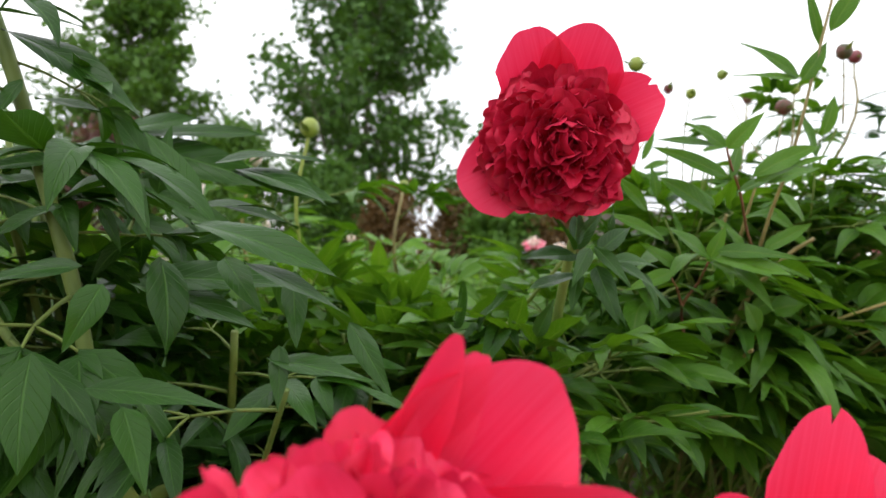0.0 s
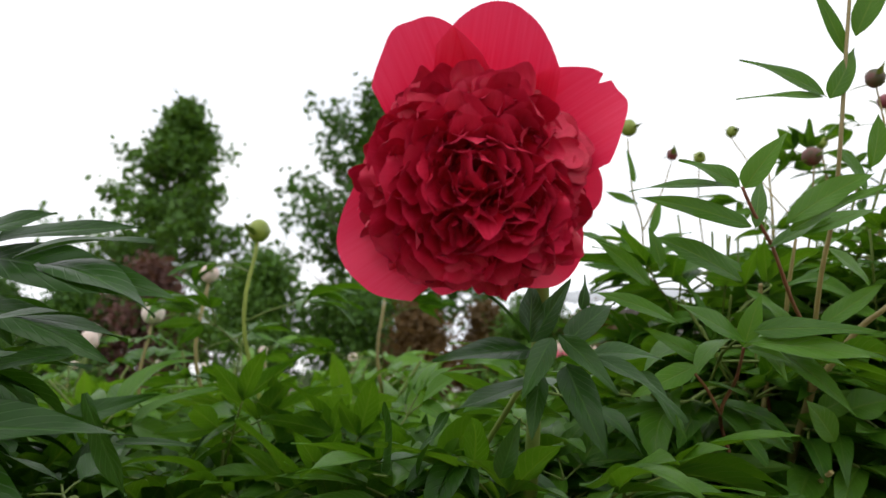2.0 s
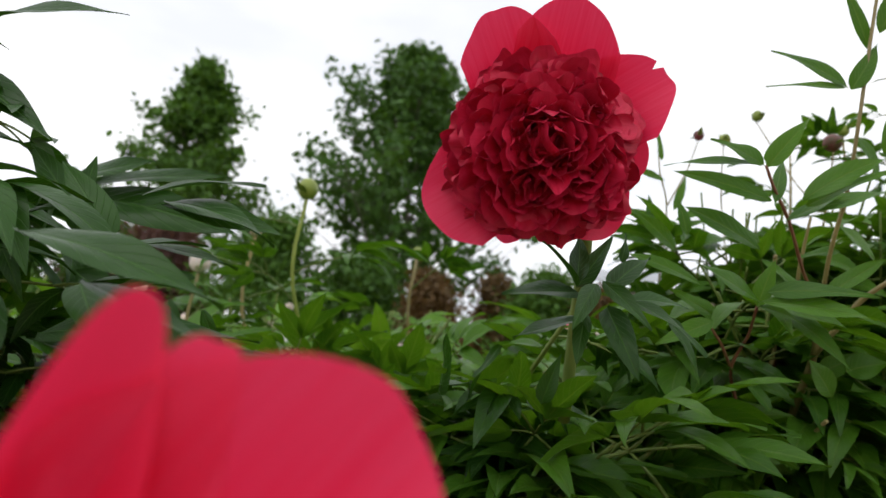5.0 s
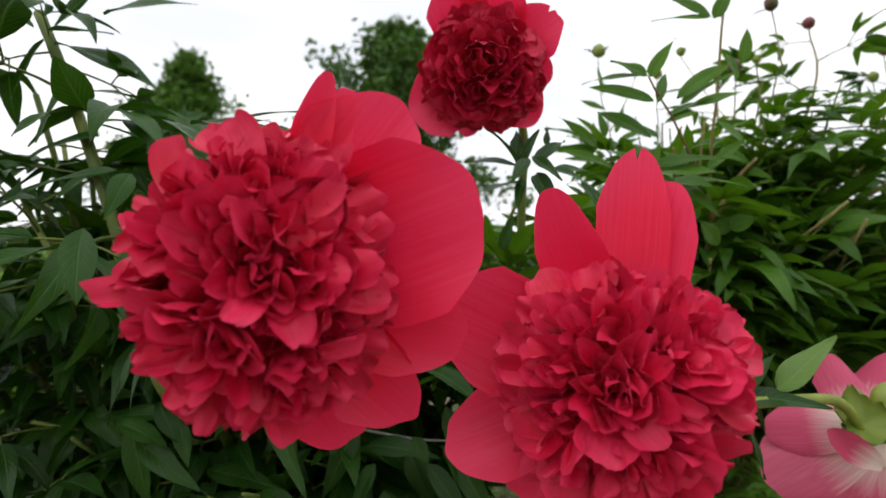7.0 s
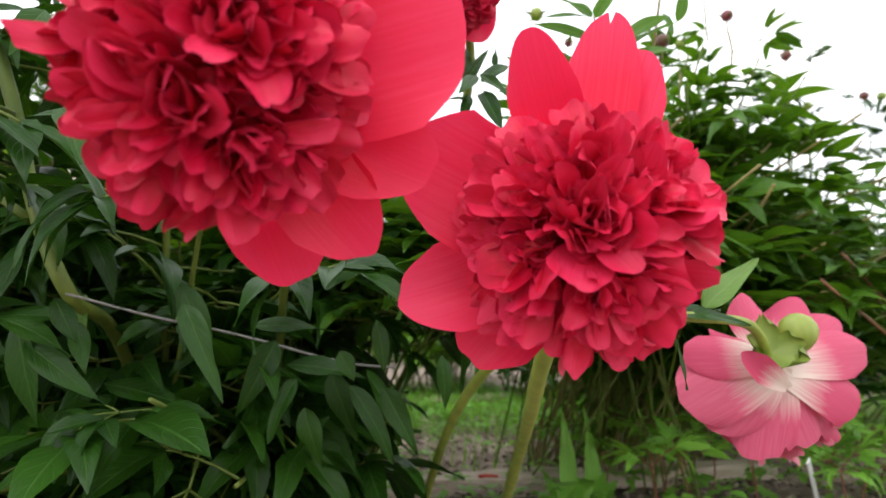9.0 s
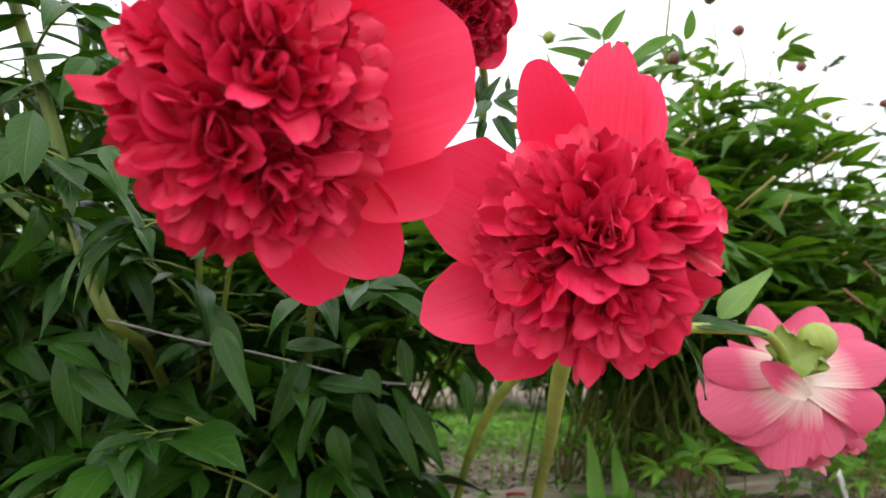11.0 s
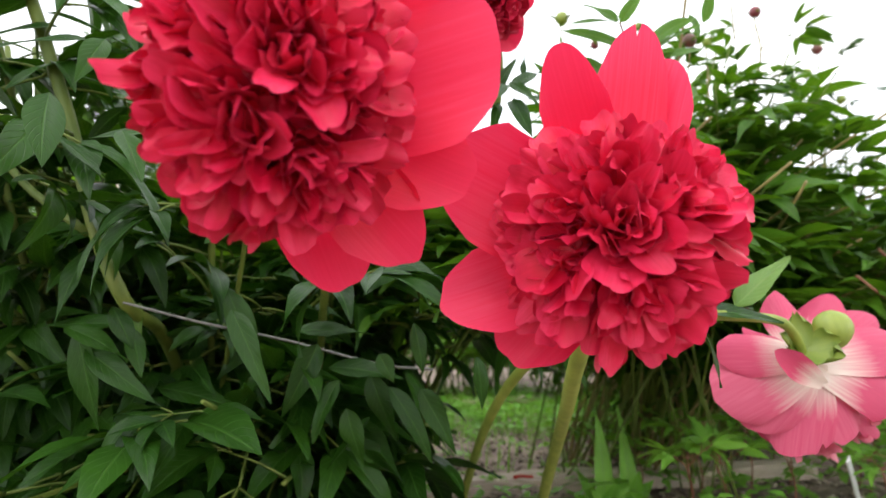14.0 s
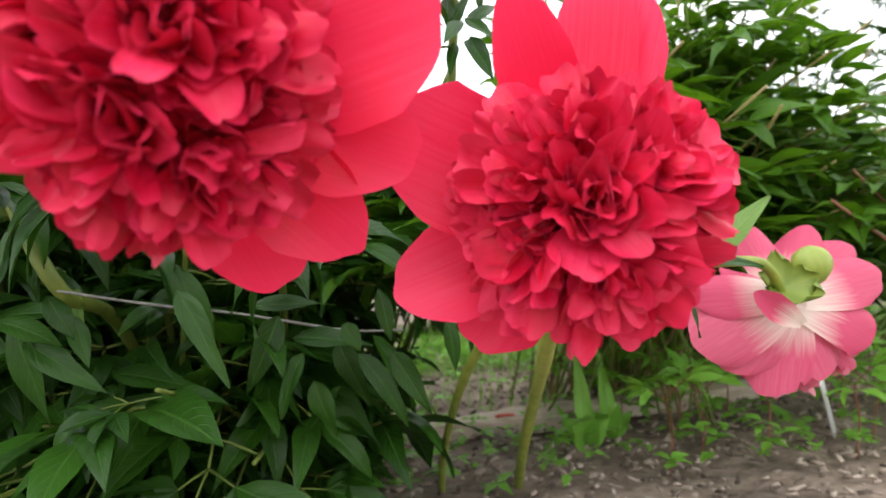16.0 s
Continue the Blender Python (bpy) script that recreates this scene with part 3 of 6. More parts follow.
def bud(parent, place, direction, r, seed, mat):
    """A closed peony bud with its sepals, as a part of its plant."""
    rng = random.Random(seed)
    d = Vector(direction).normalized()
    b = under("bud", ball("bud", Vector(place) + d * r * 0.8, (r, r, r * 1.05), mat, seed, 0.1, 12, 8, tuple(d)), parent)
    side = d.orthogonal().normalized()
    for k in range(3):
        a = k * 2.1 + rng.uniform(-0.4, 0.4)
        out = math.cos(a) * side + math.sin(a) * d.cross(side)
        v, f, uv = petal_arrays(seed + k, r * rng.uniform(1.5, 3.2), r * rng.uniform(0.25, 0.55), 0.4, rng.uniform(-0.9, 0.8), 0.04, 5, 6, 0.0, 0.5, 0.3)
        me = mesh_from("sepal", v, f, [SEPAL], uv)
        ob = new("sepal", me)
        ob.parent = b
        ob.matrix_basis = Matrix.Translation(-whole_place(b)) @ frame_from(out + d * rng.uniform(0.1, 0.9), d, Vector(place) + d * r * 0.15)
    return b


def stem_with_leaves(plant, path, r0, r1, leaves, rng, n, mat=STEM, first=0.3, scale=1.0, avoid=None, lift=(-5, 40), seed=1, heap=None):
    """A stem along a path, with compound leaves set alternately on it."""
    under("stem", tube("stem", path, r0, r1, mat, seed=seed), plant)
    pts = smooth_path(path, 8)
    for k in range(n):
        f = first + (0.97 - first) * (k + rng.uniform(0.1, 0.9)) / n
        p = pts[min(len(pts) - 1, int(f * (len(pts) - 1)))]
        yaw = k * 137.5 + rng.uniform(-30, 30) + seed * 60
        tilt = rng.uniform(*lift)
        sc = scale * rng.uniform(0.8, 1.15) * (1.0 if f < 0.85 else 0.85)
        m = Matrix.Translation(p) @ Euler((radians(tilt), radians(rng.uniform(-20, 20)), radians(yaw))).to_matrix().to_4x4() @ Matrix.Scale(sc, 4)
        if avoid and avoid(m @ Vector((0, 0.13, 0))):
            continue
        leaf = leaves[rng.randrange(len(leaves))]
        if heap is None:
            under("leaf", leaf, plant, m)
        else:
            heap.add([q.co for q in leaf.vertices], [tuple(q.vertices) for q in leaf.polygons], leaf_uvs(leaf), 0, m)


def leaf_uvs(me):
    """Leaf coordinates by vertex."""
    uv = [(0.5, 0.03)] * len(me.vertices)
    for k, q in enumerate(me.loops):
        uv[q.vertex_index] = tuple(me.uv_layers[0].data[k].uv)
    return uv


def clear_of_walk(p):
    """True where a leaf would stand in the open space before the blooms."""
    return p.y < 0.40 or (p.y < 0.52 and p.x > -0.10 and p.z > 0.30)


def bush(name, label, base, ends, leaves, seed, per_stem=8, r=0.0042, mat=STEM, spread=0.06, avoid=None, scale=1.0, first=0.3, group="peony plants", lift=(-5, 40), category="peony plant", joined=False):
    rng = random.Random(seed)
    heap = Heap() if joined else None
    plant = thing(name, base, label, category, group)
    for k, e in enumerate(ends):
        b = Vector(base) + Vector((rng.uniform(-spread, spread), rng.uniform(-spread, spread), -0.02))
        e = Vector(e)
        mid = b.lerp(e, 0.5) + Vector((rng.uniform(-0.03, 0.03), rng.uniform(-0.03, 0.03), 0.05 + 0.1 * (e - b).xy.length))
        stem_with_leaves(plant, [b, b.lerp(mid, 0.5) + Vector((0, 0, 0.03)), mid, e], r, r * 0.55, leaves, rng, per_stem, mat, first, scale, avoid, lift, seed * 13 + k, heap)
    if joined:
        tagged(under("foliage", heap.mesh("foliage", [leaves[0].materials[0]]), plant), kind="stuff")
    return plant


# ---------------------------------------------------------------- ground
def axis_steps(lo, hi, fine, reach):
    a = list(np.arange(lo, hi, fine))
    step, x = fine, hi
    while x < reach:
        a.append(x)
        step *= 1.28
        x += step
    step, x = fine * 1.28, lo - fine * 1.28
    while x > -reach:
        a.insert(0, x)
        step *= 1.28
        x -= step
    return a


xs, ys = axis_steps(-0.9, 1.9, 0.022, 600), axis_steps(0.3, 2.5, 0.022, 600)
gv = []
for y in ys:
    for x in xs:
        near = 1.0 if abs(x) < 6 and -2 < y < 8 else 0.0
        z = near * (0.022 * noise.noise(Vector((x * 3, y * 3, 0))) + 0.012 * noise.noise(Vector((x * 14, y * 14, 3))) + 0.007 * noise.noise(Vector((x * 37, y * 37, 7)))) - 0.008
        gv.append((x, y, z))
ground = new("ground", mesh_from("ground", gv, grid_faces(len(xs), len(ys)), [SOIL]))
tagged(ground, "dark brown mulched soil of the flower beds", "ground", kind="structure")


def plank(name, a, b, width, height, seed, label):
    """A weathered edging board lying on the soil, with worn edges and a split end."""
    rng = random.Random(seed)
    a, b = Vector(a), Vector(b)
    d = (b - a).normalized()
    s = Vector((-d.y, d.x, 0))
    n = 26
    sec = [(-0.5, 0.0), (-0.5, 0.8), (-0.44, 1.0), (-0.15, 1.03), (0.2, 0.99), (0.44, 1.0), (0.5, 0.82), (0.5, 0.0)]
    verts, faces = [], []
    for i in range(n):
        c = a.lerp(b, i / (n - 1))
        for p, q in sec:
            j = rng.uniform(-0.05, 0.05)
            wob = 0.004 * math.sin(i * 0.7 + p * 3)
            verts.append(c + s * (width * p * (1 + j * 0.5)) + Vector((0, 0, height * q * (1 + j) - 0.006 + wob)))
    k = len(sec)
    for i in range(n - 1):
        for q in range(k):
            q2 = (q + 1) % k
            faces.append((i * k + q, (i + 1) * k + q, (i + 1) * k + q2, i * k + q2))
    faces.append(tuple(range(k)))
    faces.append(tuple(reversed(range((n - 1) * k, n * k))))
    origin = a.lerp(b, 0.5)
    me = mesh_from(name, [v - origin for v in verts], faces, [PLANK])
    for p in me.polygons:
        p.use_smooth = False
    ob = new(name, me)
    ob.location = origin
    ob.rotation_euler = (0, 0, 0)
    return tagged(ob, label, "board", "edging boards")


plank("edging_board", (-0.01, 1.283, 0.0), (0.95, 1.487, 0.0), 0.09, 0.034, 3, "weathered pale wooden edging board lying on the soil")
plank("edging_board", (-1.9, 1.32, 0.0), (-0.04, 1.285, 0.0), 0.09, 0.034, 4, "weathered pale wooden edging board beside the peony bed")
plank("edging_board", (-0.5, 2.35, 0.0), (1.6, 3.35, 0.0), 0.11, 0.045, 5, "greyish wooden edging board behind the weeds")

# ---------------------------------------------------------------- blooms
bloom("peony_bloom", "crimson double peony bloom with broad pinkish guard petals, drooping forward",
      (0.031, 0.246, 0.452), (0.30, -0.93, -0.05), (1, 0.1, 0), (0, 0, 1), 0.0635, [], RED, GUARD, 11, 300, 122, (0.97, 1.12, 0.90), length=0.58, fill=460, slim=0.85, wild=0.8,
      whorl_dirs=[(0.22, 0.12, 0.95, 0.10), (-0.35, -0.62, 0.7, 0.0), (0.25, -0.85, 0.45, 0.0), (-0.75, 0.55, 0.35, -0.08), (0.0, 0.85, 0.5, 0.0)],
      tips=[((0.062, 0.255, 0.557), 0.0105, -0.1, 0.0), ((0.070, 0.263, 0.550), 0.0125, 0.05, 0.014), ((0.096, 0.270, 0.545), 0.034, 0.12, 0.014), ((0.136, 0.265, 0.486), 0.045, 0.08, 0.014),
            ((0.122, 0.290, 0.417), 0.028, 0.1, 0.014), ((0.094, 0.302, 0.377), 0.025, 0.1, 0.014), ((0.054, 0.315, 0.364), 0.027, 0.15, 0.014)])
bloom("peony_bloom", "crimson double peony bloom with upright guard petals, on a thick stem",
      (0.205, 0.316, 0.392), (-0.20, -0.97, 0.05), (1, -0.1, 0), (0, 0, 1), 0.0665, [], RED, GUARD, 23, 300, 122, (1.01, 0.97, 0.94), length=0.55, fill=460, slim=0.85, wild=0.8,
      whorl_dirs=[(-0.05, -0.05, 1.0, 0.06), (-0.45, 0.05, 0.85, 0.0), (-0.15, 0.60, 0.75, 0.0), (0.60, 0.35, 0.65, -0.05), (0.15, -0.75, 0.6, 0.0), (-0.6, -0.45, 0.6, 0.0)],
      tips=[((0.172, 0.300, 0.499), 0.020, 0.1, 0.006), ((0.228, 0.335, 0.521), 0.020, 0.05, 0.025), ((0.247, 0.340, 0.508), 0.025, 0.1, 0.006), ((0.105, 0.330, 0.440), 0.036, 0.2, 0.014),
            ((0.105, 0.335, 0.352), 0.028, -0.4, 0.014), ((0.146, 0.355, 0.323), 0.026, -0.2, 0.014), ((0.205, 0.372, 0.330), 0.034, 0.1, 0.014)])
bloom("peony_bloom", "dark crimson double peony bloom held above the leaves against the sky",
      (0.130, 0.562, 0.687), (0.0, -0.95, -0.30), (1, 0, 0), (0, 0, 1), 0.062, [], DEEP, GUARD, 37, 300, 116, (1.0, 0.96, 0.9), length=0.50, fill=320, slim=1.0, wild=0.32, spread=0.62, forward=0.30, ruffle=1.0, broad=1.4,
      whorl_dirs=[(0.05, 0.10, 1.0, 0.12), (-0.1, -0.60, 0.8, 0.0), (0.5, -0.30, 0.8, 0.0), (0.55, 0.45, 0.7, -0.05)],
      tips=[((0.100, 0.530, 0.770), 0.031, 0.1, 0.014), ((0.152, 0.525, 0.774), 0.034, 0.1, 0.010), ((0.208, 0.546, 0.732), 0.030, 0.15, 0.026), ((0.202, 0.575, 0.686), 0.026, 0.2, 0.014),
            ((0.185, 0.600, 0.642), 0.029, 0.2, 0.014), ((0.107, 0.605, 0.632), 0.016, 0.1, 0.014), ((0.054, 0.576, 0.646), 0.036, 0.2, 0.014), ((0.076, 0.585, 0.70), 0.024, 0.2, 0.014)])
pale = bloom("peony_bloom", "pink and white peony bloom hanging face down, green sepals uppermost",
      (0.528, 0.700, 0.258), (0.12, 0.72, -0.68), (1, 0, 0.1), (0, 0, 1), 0.060, [], PINKISH, PALE, 41, 120, 100, (1.15, 1, 1), length=0.6, heart=0.25, hollow=0.42, claw=0.6,
      hub=(0.490, 0.637, 0.312),
      tips=[((0.397, 0.640, 0.315), 0.026, -0.3, 0.014), ((0.387, 0.630, 0.266), 0.038, -0.4, 0.014), ((0.419, 0.635, 0.238), 0.034, -0.3, 0.014), ((0.459, 0.622, 0.210), 0.036, -0.3, 0.03),
            ((0.528, 0.632, 0.225), 0.041, -0.3, 0.03), ((0.597, 0.655, 0.264), 0.038, -0.4, 0.014), ((0.633, 0.690, 0.324), 0.034, -0.3, 0.014), ((0.619, 0.720, 0.357), 0.029, -0.2, 0.014),
            ((0.582, 0.730, 0.381), 0.030, 0.1, 0.014), ((0.496, 0.700, 0.384), 0.024, 0.1, 0.014), ((0.440, 0.670, 0.342), 0.020, 0.0, 0.014), ((0.518, 0.680, 0.209), 0.037, -0.2, 0.03), ((0.601, 0.700, 0.224), 0.037, -0.2, 0.03),
            ((0.470, 0.700, 0.215), 0.036, -0.2, 0.014)])
guard_petal(pale, (0.484, 0.600, 0.284), (0.437, 0.598, 0.318), (-0.3, -0.8, -0.3), 0.013, 0.5, PALE, 77, 0.5)
calyx(pale, (0.482, 0.626, 0.316), (-0.15, -0.80, 0.55), 0.036, 5)
under("sepal", ball("sepal", (0.515, 0.628, 0.339), (0.0215, 0.014, 0.0195), SEPAL, 9, 0.12), pale, None, "large rounded yellow-green sepal")


def single_leaflet(parent, base, tip, normal, half, mat, seed, droop=0.4, fold=0.3):
    """One leaflet from base to tip, its upper face towards normal."""
    rr = random.Random(seed)
    base, tip = Vector(base), Vector(tip)
    ln = (tip - base).length
    v, f, uv = leaflet_arrays(rr, ln, half, fold, droop, 7, 12)
    y = (tip - base).normalized()
    z = (Vector(normal) - y * Vector(normal).dot(y)).normalized()
    x = y.cross(z)
    m = Matrix(((x[0], y[0], z[0], base[0]), (x[1], y[1], z[1], base[1]), (x[2], y[2], z[2], base[2]), (0, 0, 0, 1)))
    return under("leaf", mesh_from("leaf", v, f, [mat], uv), parent, m)


# ---------------------------------------------------------------- flowering stems
b2plant = thing("peony_plant", (0.235, 1.03, 0), "thick green peony stem carrying a crimson bloom", "peony plant", "peony plants")
under("stem", tube("stem", [(0.246, 1.03, -0.02), (0.240, 0.86, 0.11), (0.237, 0.72, 0.205), (0.220, 0.56, 0.268), (0.205, 0.44, 0.312), (0.205, 0.37, 0.36)], 0.0078, 0.0066, STEM_LIGHT), b2plant)
under("stem", tube("stem", [(-0.10, 1.10, -0.02), (-0.09, 0.92, 0.18), (-0.04, 0.70, 0.34), (0.0, 0.52, 0.43), (0.016, 0.33, 0.455)], 0.0046, 0.0044, STEM), b2plant)
ubplant = bush("peony_plant", "tall peony plant with dark green leaves under its crimson bloom", (-0.02, 1.10, 0),
               [(0.17, 0.72, 0.60), (0.10, 0.78, 0.50), (0.26, 0.80, 0.48), (0.0, 0.82, 0.47), (-0.1, 0.9, 0.48), (0.16, 1.0, 0.54)], LEAVES, 51, 7, 0.0042, STEM, 0.05, clear_of_walk, 1.05, 0.62, lift=(-30, 25))
under("stem", tube("stem", [(0.160, 0.72, 0.50), (0.166, 0.69, 0.585), (0.171, 0.662, 0.645), (0.160, 0.625, 0.685), (0.140, 0.60, 0.70)], 0.0052, 0.0048, STEM), ubplant)

# left bush, its stalk and the twine
ends = []
rng = random.Random(5)
for k in range(40):
    ends.append((rng.uniform(-0.72, 0.04), rng.uniform(0.50, 1.05), rng.uniform(0.10, 0.50)))
left = bush("peony_plant", "dense dark green peony bush with lance-shaped leaflets", (-0.20, 0.98, 0), ends, LEAVES, 61, 8, 0.0042, STEM, 0.16, clear_of_walk, 1.1, 0.3, lift=(-45, 25))
stem_with_leaves(left, [(-0.24, 1.0, 0.0), (-0.235, 0.88, 0.15), (-0.222, 0.70, 0.325), (-0.203, 0.567, 0.365), (-0.242, 0.567, 0.446), (-0.268, 0.567, 0.536), (-0.306, 0.567, 0.638), (-0.345, 0.567, 0.735), (-0.37, 0.56, 0.80)], 0.0074, 0.0060, LEAVES, random.Random(8), 9, STEM, 0.62, 1.05, clear_of_walk, (-25, 25), 3)
stem_with_leaves(left, [(-0.247, 0.567, 0.436), (-0.315, 0.567, 0.487), (-0.36, 0.567, 0.546), (-0.40, 0.58, 0.60)], 0.0045, 0.003, LEAVES, random.Random(9), 4, STEM, 0.3, 1.0, clear_of_walk, (-25, 25), 4)
stem_with_leaves(left, [(-0.30, 0.95, 0.0), (-0.38, 0.72, 0.35), (-0.40, 0.62, 0.58)], 0.0055, 0.004, LEAVES, random.Random(10), 9, STEM, 0.45, 1.1, clear_of_walk, (-25, 25), 5)
stem_with_leaves(left, [(-0.25, 0.95, 0.0), (-0.20, 0.78, 0.30), (-0.17, 0.68, 0.50)], 0.0055, 0.004, LEAVES, random.Random(12), 9, STEM, 0.45, 1.1, clear_of_walk, (-25, 25), 6)

rng = random.Random(6)
for k in range(9):
    e = (rng.uniform(-0.62, -0.34), rng.uniform(0.55, 0.74), rng.uniform(0.50, 0.73))
    stem_with_leaves(left, [(-0.40, 0.90, -0.02), (-0.40 * 0.4 + e[0] * 0.6, 0.8, 0.3), e], 0.0055, 0.0035, LEAVES, rng, 9, STEM, 0.4, 1.05, clear_of_walk, (-35, 25), 20 + k)

twine = new("twine", tube("twine", [(-0.203, 0.559, 0.367), (-0.143, 0.600, 0.348), (-0.065, 0.640, 0.329), (0.028, 0.690, 0.301), (0.09, 0.73, 0.292)], 0.0014, 0.0014, TWINE, 6, 6, 0.25, 4))
tagged(twine, "thin grey twine tied round the peony stems", "twine")

# leaves of the left stalk and the bush beside the blooms
single_leaflet(left, (-0.344, 0.550, 0.769), (-0.315, 0.573, 0.843), (-0.31, -0.25, 0.96), 0.0120, LEAF, 855, 0.21)
single_leaflet(left, (-0.287, 0.555, 0.787), (-0.189, 0.563, 0.813), (-0.15, -0.64, 0.89), 0.0175, LEAF, 217, 0.36)
single_leaflet(left, (-0.342, 0.552, 0.756), (-0.199, 0.540, 0.714), (-0.03, -0.28, 0.79), 0.0205, LEAF, 402, 0.43)
single_leaflet(left, (-0.310, 0.555, 0.699), (-0.240, 0.561, 0.697), (-0.07, -0.46, 0.92), 0.0120, LEAF, 455, 0.33)
single_leaflet(left, (-0.354, 0.550, 0.761), (-0.415, 0.563, 0.709), (0.38, -0.35, 0.94), 0.0117, LEAF, 389, 0.30)
single_leaflet(left, (-0.350, 0.550, 0.771), (-0.273, 0.557, 0.769), (-0.23, -0.30, 0.93), 0.0132, LEAF, 236, 0.16)
single_leaflet(left, (-0.366, 0.549, 0.775), (-0.407, 0.530, 0.815), (0.43, -0.42, 0.58), 0.0087, LEAF, 690, 0.35)
single_leaflet(left, (-0.298, 0.556, 0.662), (-0.186, 0.565, 0.634), (-0.03, -0.43, 0.99), 0.0151, LEAF, 537, 0.47)
single_leaflet(left, (-0.170, 0.566, 0.617), (-0.213, 0.563, 0.692), (-0.07, -0.60, 0.87), 0.0148, LEAF, 879, 0.49)
single_leaflet(left, (-0.148, 0.592, 0.655), (-0.037, 0.544, 0.640), (0.22, -0.56, 0.58), 0.0169, LEAF, 472, 0.38)
single_leaflet(left, (-0.321, 0.554, 0.714), (-0.351, 0.532, 0.642), (0.05, -0.45, 0.63), 0.0118, LEAF, 815, 0.27)
single_leaflet(left, (-0.304, 0.555, 0.683), (-0.385, 0.565, 0.661), (0.09, -0.42, 0.95), 0.0122, LEAF, 570, 0.40)
single_leaflet(left, (-0.287, 0.557, 0.647), (-0.371, 0.544, 0.643), (0.19, -0.35, 0.61), 0.0125, LEAF, 170, 0.46)
single_leaflet(left, (-0.248, 0.561, 0.611), (-0.227, 0.564, 0.575), (-0.12, -0.45, 0.88), 0.0062, LEAF, 818, 0.40)
single_leaflet(left, (-0.280, 0.558, 0.610), (-0.344, 0.548, 0.586), (0.11, -0.52, 0.76), 0.0100, LEAF, 319, 0.41)
single_leaflet(left, (-0.099, 0.408, 0.595), (0.001, 0.396, 0.581), (0.18, -0.37, 0.75), 0.0148, LEAF, 77, 0.42)
single_leaflet(left, (-0.067, 0.411, 0.574), (0.000, 0.396, 0.553), (0.27, -0.18, 0.68), 0.0105, LEAF, 762, 0.19)
single_leaflet(left, (-0.115, 0.407, 0.574), (-0.088, 0.389, 0.519), (0.09, -0.22, 0.79), 0.0131, LEAF, 698, 0.46)
single_leaflet(left, (-0.146, 0.404, 0.556), (-0.156, 0.384, 0.519), (0.32, -0.44, 0.56), 0.0098, LEAF, 250, 0.44)
single_leaflet(left, (-0.130, 0.407, 0.486), (-0.103, 0.389, 0.446), (0.34, -0.20, 0.98), 0.0115, LEAF, 777, 0.16)
single_leaflet(left, (-0.183, 0.402, 0.514), (-0.173, 0.373, 0.454), (0.16, -0.27, 0.68), 0.0150, LEAF, 84, 0.19)
single_leaflet(left, (-0.056, 0.432, 0.515), (0.017, 0.418, 0.514), (0.35, -0.19, 0.54), 0.0102, LEAF, 382, 0.24)
single_leaflet(left, (-0.049, 0.433, 0.524), (-0.040, 0.414, 0.490), (-0.23, -0.30, 0.89), 0.0068, LEAF, 708, 0.15)
single_leaflet(left, (-0.009, 0.446, 0.540), (0.025, 0.419, 0.503), (-0.15, -0.61, 0.78), 0.0087, LEAF, 37, 0.15)
single_leaflet(left, (-0.171, 0.422, 0.565), (-0.236, 0.397, 0.556), (0.24, -0.50, 0.97), 0.0085, LEAF, 292, 0.27)
single_leaflet(left, (-0.046, 0.442, 0.570), (-0.035, 0.414, 0.527), (0.25, -0.41, 0.52), 0.0090, LEAF, 757, 0.17)
single_leaflet(left, (-0.090, 0.439, 0.576), (-0.058, 0.412, 0.548), (0.13, -0.39, 0.63), 0.0095, LEAF, 157, 0.32)
single_leaflet(left, (-0.170, 0.433, 0.489), (-0.064, 0.412, 0.496), (-0.10, -0.54, 0.60), 0.0112, LEAF, 104, 0.16)
single_leaflet(left, (-0.213, 0.566, 0.553), (-0.050, 0.536, 0.569), (0.09, -0.66, 0.79), 0.0243, LEAF, 799, 0.29)
single_leaflet(left, (-0.222, 0.566, 0.549), (-0.087, 0.538, 0.528), (0.39, -0.23, 0.71), 0.0239, LEAF, 265, 0.24)
single_leaflet(left, (-0.188, 0.594, 0.618), (-0.111, 0.577, 0.631), (0.21, -0.50, 0.90), 0.0136, LEAF, 143, 0.38)
single_leaflet(left, (-0.165, 0.589, 0.659), (-0.067, 0.573, 0.682), (-0.23, -0.29, 0.59), 0.0139, LEAF, 464, 0.37)
single_leaflet(left, (-0.151, 0.592, 0.653), (-0.049, 0.581, 0.641), (0.42, -0.64, 0.64), 0.0133, LEAF, 252, 0.23)
single_leaflet(left, (-0.188, 0.605, 0.623), (-0.089, 0.592, 0.625), (0.11, -0.31, 0.67), 0.0111, LEAF, 639, 0.43)
single_leaflet(left, (-0.215, 0.589, 0.628), (-0.206, 0.580, 0.690), (0.19, -0.36, 0.75), 0.0108, LEAF, 285, 0.33)
single_leaflet(left, (-0.213, 0.588, 0.639), (-0.252, 0.573, 0.702), (-0.05, -0.22, 0.47), 0.0131, LEAF, 113, 0.33)
single_leaflet(left, (-0.111, 0.597, 0.575), (-0.081, 0.598, 0.515), (-0.36, -0.29, 0.51), 0.0114, LEAF, 768, 0.23)
single_leaflet(left, (-0.099, 0.615, 0.545), (-0.049, 0.620, 0.547), (0.02, -0.45, 0.54), 0.0043, LEAF, 317, 0.34)
single_leaflet(left, (-0.118, 0.593, 0.598), (-0.184, 0.586, 0.599), (0.26, -0.51, 0.60), 0.0080, LEAF, 215, 0.41)
single_leaflet(left, (-0.124, 0.611, 0.387), (-0.073, 0.602, 0.295), (0.07, -0.45, 0.66), 0.0154, LEAF, 52, 0.46)
